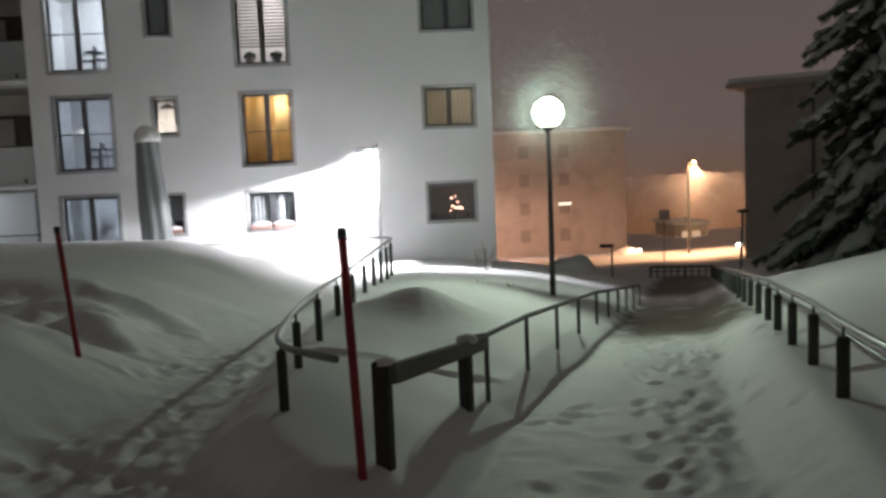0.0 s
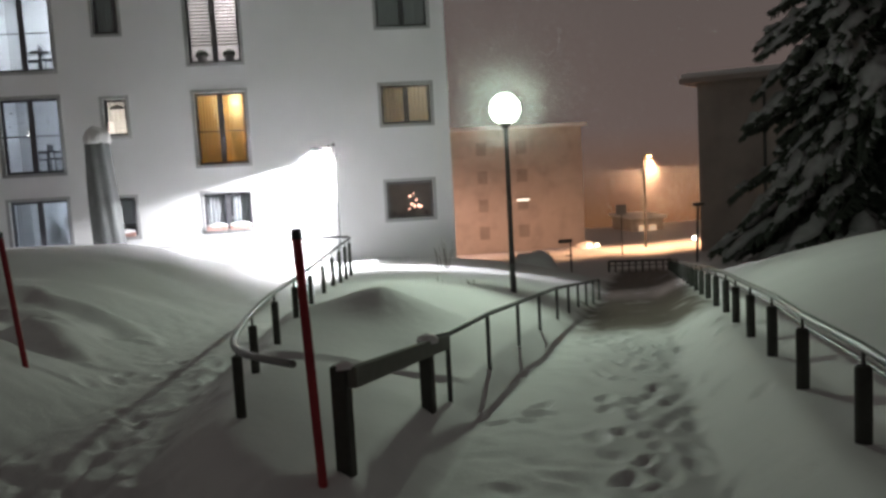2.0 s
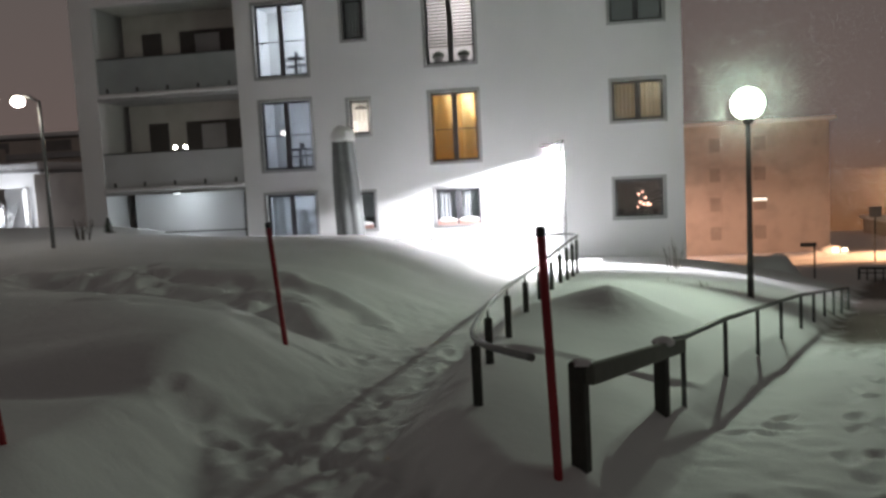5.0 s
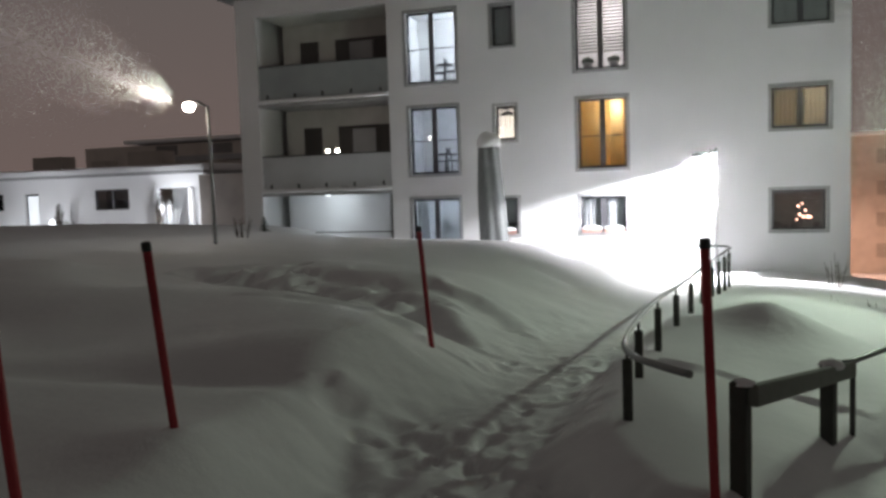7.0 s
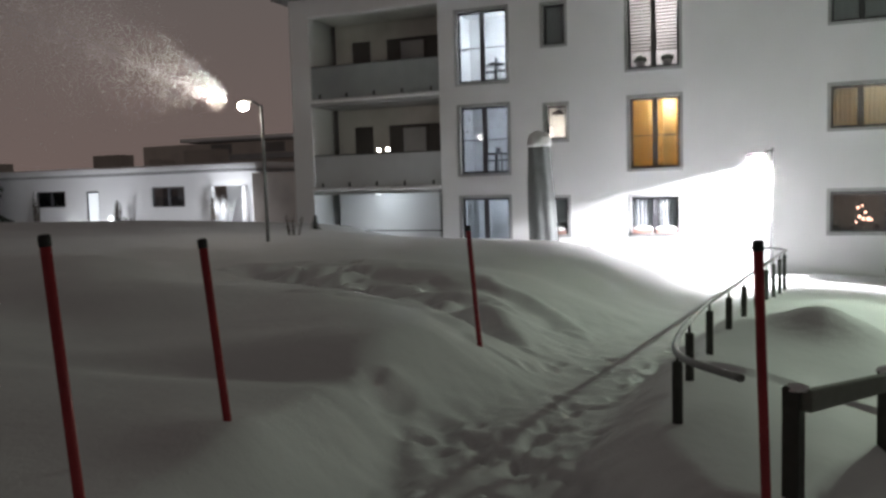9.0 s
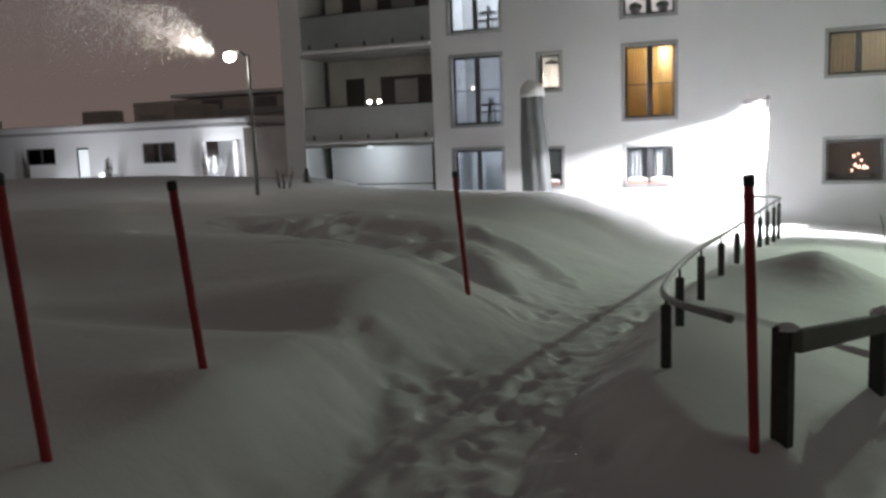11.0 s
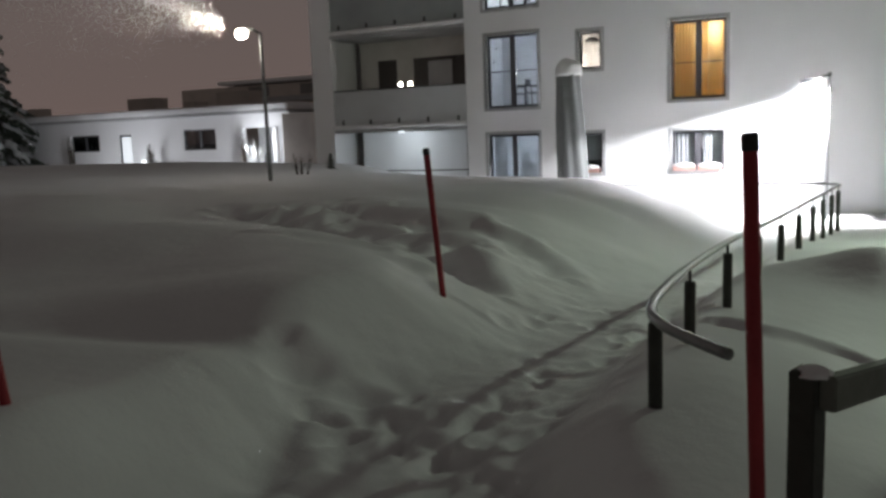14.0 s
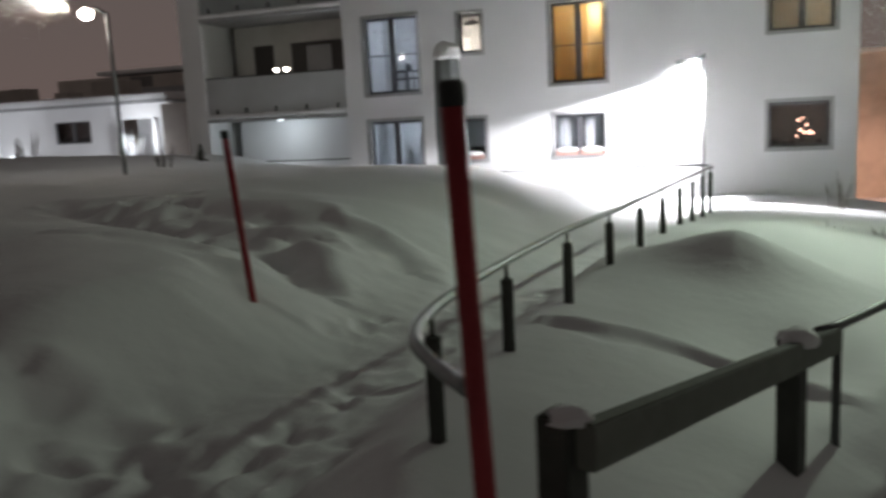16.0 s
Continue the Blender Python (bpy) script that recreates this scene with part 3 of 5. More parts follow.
# recessed balconies
LX0, LX1, LD = -14.95, -10.25, 1.9
placed("balcony_wall", block, m_balcony_wall, (LX0 - 0.05, LX1 + 0.1, FY + LD, FY + LD + 0.15, -1.0, 1.45), (LX1, LX1 + 0.12, FY + THICK, FY + LD, -1.0, 1.45))
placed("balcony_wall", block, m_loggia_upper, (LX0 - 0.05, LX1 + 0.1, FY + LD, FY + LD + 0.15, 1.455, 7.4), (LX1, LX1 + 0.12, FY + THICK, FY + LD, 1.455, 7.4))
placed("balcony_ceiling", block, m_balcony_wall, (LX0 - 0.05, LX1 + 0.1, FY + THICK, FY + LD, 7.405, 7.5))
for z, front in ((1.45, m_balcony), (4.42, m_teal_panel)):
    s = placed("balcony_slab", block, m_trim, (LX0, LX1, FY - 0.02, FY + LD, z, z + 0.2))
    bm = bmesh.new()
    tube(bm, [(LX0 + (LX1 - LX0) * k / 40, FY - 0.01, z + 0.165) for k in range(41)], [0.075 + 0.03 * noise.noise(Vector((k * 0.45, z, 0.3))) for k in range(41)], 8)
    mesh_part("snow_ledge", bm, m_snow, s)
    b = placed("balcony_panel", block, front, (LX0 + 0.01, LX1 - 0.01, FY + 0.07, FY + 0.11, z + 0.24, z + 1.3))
    placed("handrail", b, m_post, (LX0, LX1, FY + 0.05, FY + 0.13, z + 1.302, z + 1.34), bevel=0.008)
    for k in range(5):
        xk = LX0 + 0.3 + k * 1.02
        placed("bracket", b, m_post, (xk, xk + 0.05, FY + 0.01, FY + 0.065, z + 0.25, z + 0.40))
    yb = FY + LD
    for x0, x1 in ((-12.95, -12.5), (-11.45, -11.0), (-14.3, -13.6)):
        placed("balcony_door", block, m_slat, (x0, x1, yb - 0.04, yb - 0.005, z + 0.22, z + 2.35), bevel=0.006)
    w = placed("balcony_window", block, m_slat, (-12.49, -12.41, yb - 0.06, yb - 0.005, z + 0.22, z + 2.35), (-11.54, -11.46, yb - 0.06, yb - 0.005, z + 0.22, z + 2.35), (-12.41, -11.54, yb - 0.06, yb - 0.005, z + 2.24, z + 2.35))
    placed("blind", w, m_trim, (-12.405, -11.545, yb - 0.045, yb - 0.006, z + 0.5, z + 2.235))
placed("balcony_screen", block, m_plaster, (LX0 + 0.02, -11.05, FY + 1.7, FY + 1.76, -0.9, 1.42))
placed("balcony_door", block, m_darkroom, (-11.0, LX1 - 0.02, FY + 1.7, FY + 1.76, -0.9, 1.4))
placed("handrail", block, m_post, (LX0, LX1, FY + 0.03, FY + 0.07, 0.20, 0.235))

# lamp added, itself unseen, for the brightness of the ground-floor balcony
t = thing("added_ceiling_light", (-12.9, FY + 0.75, 1.42), "added small round light, itself unseen, under the balcony slab", "ceiling light")
bm = bmesh.new()
tube(bm, [(-12.9, FY + 0.75, 1.448), (-12.9, FY + 0.75, 1.41)], 0.09, 14)
mesh_part("lens", bm, glow("lit_balcony_lens", (0.85, 0.95, 1.0), 2.0), t)
lamp("balcony_light", "POINT", pose(-12.9, FY + 0.75, 1.33), 20, (0.85, 0.95, 1.0), 0.06)

# lamps in the rooms
lamp("room_light", "POINT", pose(-7.62, FY + 1.3, 1.0), 62, (0.78, 0.88, 1.0), 0.12)
lamp("room_light", "POINT", pose(-7.62, FY + 1.3, 3.9), 66, (0.80, 0.88, 1.0), 0.12)
lamp("room_light", "POINT", pose(-7.62, FY + 1.3, 6.8), 230, (0.88, 0.94, 1.0), 0.12)
lamp("room_light", "POINT", pose(-3.3, FY + 1.05, 3.85), 92, (1.0, 0.90, 0.68), 0.10)
lamp("room_light", "POINT", pose(-6.48, FY + 0.9, 3.2), 40, (1.0, 0.84, 0.68), 0.08)
lamp("room_light", "POINT", pose(-3.6, FY + 1.2, 6.7), 85, (1.0, 0.88, 0.82), 0.10)
lamp("room_light", "POINT", pose(2.1, FY + 1.1, 3.7), 14.0, (1.0, 0.86, 0.56), 0.10)
# fill added behind the festive lights, lifting the dark pane as haze would
lamp("room_light", "POINT", pose(1.9, FY + 1.0, 0.9), 13.0, (1.0, 0.72, 0.58), 0.08)


# ---- lamps outside ----
def path_lamp():
    x, y, z0, zh = 2.50, 13.2, -0.95, 2.44
    t = thing("street_lamp", (x, y, z0), "slim dark lamp post with a glowing round head in the snow", "street lamp")
    bm = bmesh.new()
    tube(bm, [(x, y, z0), (x, y, z0 + 1.0), (x, y, zh - 0.28)], [0.055, 0.045, 0.035], 12)
    mesh_part("pole", bm, m_post, t)
    bm = bmesh.new()
    tube(bm, [(x, y, zh - 0.30), (x, y, zh - 0.24), (x, y, zh - 0.2)], [0.06, 0.10, 0.11], 14)
    mesh_part("collar", bm, m_post, t)
    bm = bmesh.new()
    bmesh.ops.create_uvsphere(bm, u_segments=24, v_segments=14, radius=0.25)
    for v in bm.verts:
        v.co += Vector((x, y, zh))
    for f in bm.faces:
        f.smooth = True
    ob = mesh_part("globe", bm, shining_glass("lit_globe", (0.86, 1.0, 0.82), 3.2), t, "glowing greenish white globe")
    lamp("path_light", "POINT", pose(x, y, zh), 345, (0.82, 1.0, 0.80), 0.055)


def flood_lamp():
    x, y = -0.44, 22.6
    t = thing("flood_lamp", (x, y, -1.1), "thin grey post with a shielded white floodlight beside the facade", "street lamp")
    bm = bmesh.new()
    tube(bm, [(x, y, -1.2), (x, y, 0.5), (x, y, 2.27)], [0.05, 0.042, 0.036], 12)
    mesh_part("pole", bm, m_galv, t)
    placed("arm", t, m_post, (x - 0.16, x + 0.05, y - 0.03, y + 0.03, 2.275, 2.325), bevel=0.006)
    placed("housing", t, m_post, (x - 0.52, x - 0.10, y - 0.13, y + 0.13, 2.245, 2.272), bevel=0.006)
    placed("bracket", t, m_post, (x - 0.03, x + 0.05, y - 0.035, y + 0.035, 2.33, 2.37), bevel=0.006)
    # shields added to cut the beam; the fitting's own shape is not known
    placed("side_shield", t, m_room, (x - 0.150, x - 0.138, y - 0.038, y + 0.098, 1.96, 2.242), label="white side shield added to cut off the floodlight beam")
    placed("rear_shield", t, m_room, (x - 0.246, x - 0.152, y + 0.088, y + 0.098, 1.96, 2.242), label="white rear shield added to cut off the floodlight beam")
    placed("front_shield", t, m_post, (x - 0.60, x - 0.152, y - 0.072, y - 0.062, 2.168, 2.242), label="narrow dark front shield added to cut off the floodlight beam")
    placed("lens", t, glow("lit_lens", (0.95, 0.97, 1.0), 40.0), (x - 0.46, x - 0.26, y - 0.055, y + 0.10, 2.232, 2.242))
    lamp("flood_light", "SPOT", look((x - 0.24, y, 2.215), (x - 0.24 + 0.172, y - 0.07, 1.215)), 3400, (0.97, 0.97, 1.0), 0.02, spot_size=radians(178), spot_blend=0.09)


def yard_lamp():
    x, y, z0 = -11.36, 16.3, 0.3
    t = thing("street_lamp", (x, y, z0), "dark lamp post with an arm and bright head", "street lamp")
    bm = bmesh.new()
    tube(bm, [(x, y, z0), (x, y, 2.0), (x - 0.02, y, 3.62)], [0.045, 0.04, 0.032], 10)
    mesh_part("pole", bm, m_steel, t)
    bm = bmesh.new()
    tube(bm, [(x, y, 3.58), (x - 0.25, y, 3.72), (x - 0.5, y, 3.74)], 0.025, 8)
    mesh_part("arm", bm, m_post, t)
    bm = bmesh.new()
    bmesh.ops.create_uvsphere(bm, u_segments=16, v_segments=10, radius=0.12)
    for v in bm.verts:
        v.co = Vector((x - 0.52 + v.co.x * 1.1, y + v.co.y, 3.63 + v.co.z * 0.9))
    mesh_part("head", bm, glow("lit_head", (1.0, 0.92, 0.82), 60.0), t, "bright warm white head")
    lamp("yard_light", "SPOT", look((x - 0.66, y, 3.66), (x - 8.0, y - 1.2, 6.6)), 1400, (1.0, 0.90, 0.80), 0.05, spot_size=radians(75), spot_blend=1.0)


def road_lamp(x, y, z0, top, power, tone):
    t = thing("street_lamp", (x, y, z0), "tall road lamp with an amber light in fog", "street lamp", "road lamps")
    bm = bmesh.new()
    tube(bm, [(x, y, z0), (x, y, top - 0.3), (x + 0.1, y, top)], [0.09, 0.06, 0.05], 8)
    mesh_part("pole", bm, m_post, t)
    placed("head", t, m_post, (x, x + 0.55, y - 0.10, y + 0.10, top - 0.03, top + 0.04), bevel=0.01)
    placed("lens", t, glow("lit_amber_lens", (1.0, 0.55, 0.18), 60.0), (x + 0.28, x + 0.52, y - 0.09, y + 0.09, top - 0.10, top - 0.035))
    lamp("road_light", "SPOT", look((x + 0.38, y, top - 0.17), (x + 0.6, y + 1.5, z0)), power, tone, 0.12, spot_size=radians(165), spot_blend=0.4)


path_lamp(), flood_lamp(), yard_lamp()
# second road lamp is added unseen behind the white building, lighting the far block
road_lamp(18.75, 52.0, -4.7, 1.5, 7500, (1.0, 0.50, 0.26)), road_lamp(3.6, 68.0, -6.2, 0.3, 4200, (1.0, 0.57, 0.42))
# bare lamps without fixtures, added to brighten the porch and row house wall
lamp("row_house_light", "POINT", pose(-27.6, 35.6, 0.9), 190, (0.92, 0.95, 1.0), 0.08)
lamp("row_house_light", "POINT", pose(-36.2, 33.2, 0.3), 220, (0.92, 0.95, 1.0), 0.08)


# ---- red snow stakes ----
def stake(base, top, label):
    b, t = Vector(base), Vector(top)
    d = (t - b).normalized()
    ob = thing("snow_stake", b, label, "snow stake", "red snow stakes")
    bm = bmesh.new()
    tube(bm, [b - d * 0.25, b, t - d * 0.055], 0.0245, 14)
    mesh_part("pole", bm, m_red, ob)
    bm = bmesh.new()
    tube(bm, [t - d * 0.055, t - d * 0.05, t - d * 0.008, t], [0.0245, 0.0275, 0.0275, 0.018], 14)
    mesh_part("cap", bm, m_cap, ob, "black rubber cap")


stake((-0.236, 4.338, 0.017), (-0.276, 4.308, 1.325), "red snow stake with black cap before the plank barrier")
stake((-2.946, 7.611, 0.055), (-3.023, 7.559, 1.24), "leaning red snow stake at the edge of the trodden trail")
stake((-3.145, 3.868, 0.26), (-3.203, 3.785, 1.372), "leaning red snow stake in smooth deep snow")
stake((-3.05, 2.68, 0.22), (-3.13, 2.645, 1.469), "red snow stake with black cap in smooth deep snow")


# ---- plank barrier and handrails ----
def plank_barrier():
    t = thing("plank_barrier", (0.2, 5.3, 0.0), "dark wooden barrier of a plank on two posts with snow caps", "barrier")
    a, b = Vector((-0.11, 4.50, 0.555)), Vector((0.64, 6.55, 0.255))
    d = (b - a).normalized()
    flat = Vector((d.x, d.y, 0)).normalized()
    n = Vector((flat.y, -flat.x, 0))

    def oriented(p, q, w, h, drop):
        bm = bmesh.new()
        vs = [bm.verts.new(c + n * s * w / 2 + Vector((0, 0, z))) for c in (p, q) for s, z in ((-1, drop - h), (1, drop - h), (1, drop), (-1, drop))]
        for f in ((0, 1, 2, 3), (7, 6, 5, 4), (0, 4, 5, 1), (1, 5, 6, 2), (2, 6, 7, 3), (3, 7, 4, 0)):
            bm.faces.new([vs[k] for k in f])
        bmesh.ops.bevel(bm, geom=bm.edges[:], offset=0.006, segments=2, affect="EDGES")
        return bm

    mesh_part("plank", oriented(a + n * 0.07 - d * 0.02, b + n * 0.02 + d * 0.1, 0.055, 0.115, 0.0), m_beam, t, "weathered grey plank")
    for c, z0, half, cap in ((a, -0.30, 0.05, 0.056), (a + d * 1.73, -0.55, 0.062, 0.078)):
        bm = oriented(c - flat * half, c + flat * half, 0.085, c.z - z0, 0.01)
        mesh_part("post", bm, m_wood, t)
        bm = bmesh.new()
        lump(bm, c.x + n.x * 0.02, c.y + n.y * 0.02, c.z - 0.002, cap, cap, 9.0 * cap * cap, seed=c.y, sub=3)
        mesh_part("snow_cap", bm, m_snow, t, "small cap of snow")


def round_post(parent, x, y, zg, zr, r=0.034, thin=False):
    bm = bmesh.new()
    if thin:
        tube(bm, [(x, y, zg - 0.35), (x, y, zr)], 0.021, 8)
    else:
        tube(bm, [(x, y, zg - 0.35), (x, y, zr - 0.095), (x, y, zr - 0.083)], [r, r, 0.82 * r], 12)
        tube(bm, [(x, y, zr - 0.085), (x, y, zr - 0.01)], 0.010, 6)
    return mesh_part("post", bm, m_wood if not thin else m_post, parent)


def curve(points, n=8):
    """A smooth line through points."""
    p = [Vector(q) for q in points]
    p = [2 * p[0] - p[1], *p, 2 * p[-1] - p[-2]]
    out = []
    for a, b, c, d in zip(p, p[1:], p[2:], p[3:]):
        for k in range(n):
            s = k / n
            out.append(0.5 * (2 * b + (c - a) * s + (2 * a - 5 * b + 4 * c - d) * s * s + (3 * b - a - 3 * c + d) * s ** 3))
    return out + [p[-2]]


def trail_rail():
    t = thing("handrail", (-0.8, 9.0, -0.3), "curved steel tube handrail on short dark posts in snow", "handrail")
    z = lambda y: ip(y, [4.6, 5.4, 8.2, 10.8, 17.5], [0.565, 0.53, 0.455, 0.37, 0.20])
    pts = [(-0.365, 4.60, 0.565), (-0.54, 4.82, 0.558), (-0.70, 5.08, 0.548), (-0.80, 5.42, 0.532), (-0.845, 5.9, 0.52), (-0.86, 6.9, 0.49), (-0.815, 8.2, 0.455), (-0.72, 9.5, 0.41), (-0.62, 10.8, 0.37),
           (-0.38, 14.0, 0.29), (-0.17, 16.7, 0.22), (-0.12, 17.4, 0.20), (-0.25, 17.9, 0.19), (-0.8, 18.2, 0.18), (-1.5, 18.3, 0.17)]
    bm = bmesh.new()
    tube(bm, curve(pts), 0.0225, 10)
    mesh_part("tube", bm, m_steel, t, "galvanised steel tube with a curved end")
    for x, y, zg in ((-0.80, 5.50, 0.05), (-0.85, 6.75, 0.03), (-0.81, 8.18, -0.01), (-0.71, 9.46, -0.05), (-0.61, 10.81, -0.09), (-0.50, 12.1, -0.14), (-0.40, 13.4, -0.2), (-0.31, 14.7, -0.35), (-0.22, 15.9, -0.48), (-0.14, 17.1, -0.58)):
        round_post(t, x, y, zg, float(z(y)))


def path_rail():
    t = thing("handrail", (2.5, 11, -0.6), "thin dark steel handrail stepping down beside the snowy path", "handrail")
    P = [(0.70, 6.67), (1.22, 7.85), (1.76, 9.10), (2.25, 10.2), (2.75, 11.3), (3.2, 12.4), (3.65, 13.5), (4.1, 14.6), (4.55, 15.7), (5.0, 16.8)]
    pts = [(x, y, float(z_edge(np.array(y))) + ip(y, [6.6, 11, 16], [0.505, 0.47, 0.42])) if y < 11.4 else (x, y, -0.193 - 0.14 * (y - 11.3)) for x, y in P]
    bm = bmesh.new()
    tube(bm, [(0.60, 6.45, 0.262)] + pts, 0.023, 10)
    mesh_part("tube", bm, m_post, t)
    for x, y, z in pts:
        round_post(t, x, y, z - 0.5, z, thin=True)


def wide_rail():
    t = thing("handrail", (3.5, 7, -0.2), "steel handrail with two tubes on stout dark posts along the snowbank", "handrail")
    P = [(1.98, 2.50), (2.45, 3.84), (2.88, 5.15), (3.34, 6.42), (3.72, 7.55), (4.10, 8.65), (4.50, 9.75)] + [(4.50 + 0.42 * k, 9.75 + 1.21 * k) for k in range(1, 15)]
    zs = [float(ip(y, [2.5, 3.87, 5.15, 6.5, 9.7, 12, 32], [0.18, 0.10, 0.0, -0.10, -0.40, -0.64, -2.9])) for _, y in P]
    for off, r in ((0.50, 0.024), (0.40, 0.016)):
        bm = bmesh.new()
        tube(bm, [(x + (0.05 if off < 0.45 else 0), y, z + off - 0.006 * max(0, y - 9)) for (x, y), z in zip(P, zs)], r, 10)
        mesh_part("tube", bm, m_steel, t)
    for (x, y), z in zip(P, zs):
        round_post(t, x, y, z, z + 0.49 - 0.006 * max(0, y - 9), r=0.042)


def end_rail():
    t = thing("railing", (10.9, 32.0, -3.2), "low dark railing closing the lower end of the path", "railing")
    a, b = Vector((10.1, 32.4, -2.64)), Vector((12.6, 31.5, -2.62))
    for drop, r in ((0.0, 0.042), (0.17, 0.022)):
        bm = bmesh.new()
        tube(bm, [a - Vector((0, 0, drop)), b - Vector((0, 0, drop))], r, 8)
        mesh_part("tube", bm, m_post, t)
    for k in range(11):
        p = a.lerp(b, k / 10)
        bm = bmesh.new()
        tube(bm, [p - Vector((0, 0, 0.8)), p], 0.03 if k % 5 else 0.045, 6)
        mesh_part("post", bm, m_post, t)


plank_barrier(), trail_rail(), path_rail(), wide_rail(), end_rail()


# ---- closed parasol ----
def parasol():
    x, y = -6.27, 22.0
    t = thing("closed_parasol", (x, y, -1.0), "tall closed grey parasol wrapped in its cover with a snow cap", "parasol")
    bm = bmesh.new()
    rings = []
    prof = [(-0.6, 0.40), (0.0, 0.385), (0.8, 0.365), (1.6, 0.33), (2.2, 0.30), (2.6, 0.28), (2.75, 0.25), (2.86, 0.12)]
    n = 40
    for z, r in prof:
        ring = []
        for k in range(n):
            a = 2 * math.pi * k / n
            q = r * (1 + 0.09 * math.sin(7 * a + 0.8 * z) + 0.05 * noise.noise(Vector((3 * math.cos(a), 3 * math.sin(a), z))))
            ring.append(bm.verts.new((x + q * math.cos(a) - 0.03 * z, y + q * math.sin(a), z)))
        rings.append(ring)
    for a, b in zip(rings, rings[1:]):
        for k in range(n):
            bm.faces.new((a[k], a[(k + 1) % n], b[(k + 1) % n], b[k])).smooth = True
    bm.faces.new(rings[-1])
    mesh_part("cover", bm, m_canvas, t)
    bm = bmesh.new()
    lump(bm, x - 0.08, y, 2.72, 0.33, 0.33, 0.36, seed=4, sub=3)
    mesh_part("snow_cap", bm, m_snow, t, "rounded cap of snow")
    bm = bmesh.new()
    tube(bm, [(x, y, -1.2), (x, y, -0.5)], 0.05, 8)
    mesh_part("pole", bm, m_post, t)


parasol()


# ---- neighbouring houses ----
def row_house():
    y = 37.0
    t = thing("row_house", (-40, y + 3, -1.5), "low white row house with a snow-covered flat roof", "house")
    holes = [(-33.3, -30.95, 0.9, 2.02), (-38.2, -37.2, -0.9, 1.9), (-42.2, -39.8, 1.0, 1.95), (-29.1, -26.5, -1.3, 1.98)]
    bm = bmesh.new()
    wall_cells(bm, -62, -26.1, -2.5, 2.72, y, y + 0.3, holes)
    mesh_part("wall", bm, m_plaster, t)
    placed("side_wall", t, m_plaster, (-26.4, -26.1, y + 0.3, y + 9, -2.5, 2.72))
    placed("fascia", t, m_trim, (-62.5, -25.8, y - 0.5, y + 9, 2.725, 2.86))
    placed("roof", t, m_snow, (-62.5, -25.7, y - 0.55, y + 9, 2.865, 3.22), bevel=0.09, label="snow on the flat roof")
    for x0, x1, z0, z1 in (holes[0], holes[2]):
        window(t, x0, x1, z0, z1, y=y, pane=m_dim_glass, trim=False)
        placed("room", t, m_darkroom, (x0 - 0.2, x1 + 0.2, y + 1.2, y + 1.3, z0 - 0.3, z1 + 0.3))
    d = placed("door", t, m_frame, (-38.2, -38.08, y + 0.1, y + 0.17, -0.9, 1.9), (-37.32, -37.2, y + 0.1, y + 0.17, -0.9, 1.9), (-38.08, -37.32, y + 0.1, y + 0.17, 1.78, 1.9))
    placed("pane", d, glow("lit_door_pane", (0.85, 0.93, 1.0), 0.55), (-38.08, -37.32, y + 0.12, y + 0.15, -0.9, 1.78))
    placed("porch_wall", t, m_plaster, (-29.3, -26.3, y + 1.6, y + 1.75, -1.5, 2.6))
    placed("porch_post", t, m_plaster, (-27.05, -26.8, y - 0.1, y + 0.1, -1.5, 1.97))
    for x0, x1, h in ((-34.2, -31.7, 0.95), (-36.9, -35.9, 0.5), (-41.5, -39.2, 0.9), (-52, -50, 0.7)):
        c = placed("chimney", t, m_grey_wall, (x0, x1, y + 4, y + 5.2, 3.1, 3.3 + h), bevel=0.02)
    return t


def back_house():
    y = 55.0
    t = thing("house", (-42, y + 4, -2), "dim house behind with a long snowy balcony edge", "house")
    # buff wall: the amber glow on this house is put into its colour
    placed("wall", t, m_orange_wall, (-50, -20.5, y, y + 8, -3, 5.6))
    placed("balcony", t, m_trim, (-45, -20.4, y - 0.5, y - 0.004, 4.2, 4.6))
    placed("roof", t, m_snow, (-46, -20, y - 0.2, y + 9, 5.75, 6.05), bevel=0.06)
    for k in range(4):
        placed("window", t, m_darkroom, (-43 + k * 5, -41 + k * 5, y - 0.03, y - 0.004, 4.7, 5.5))
    placed("wall", t, m_grey_wall, (-25.7, -15.6, 36, 44, -3, 2.6))


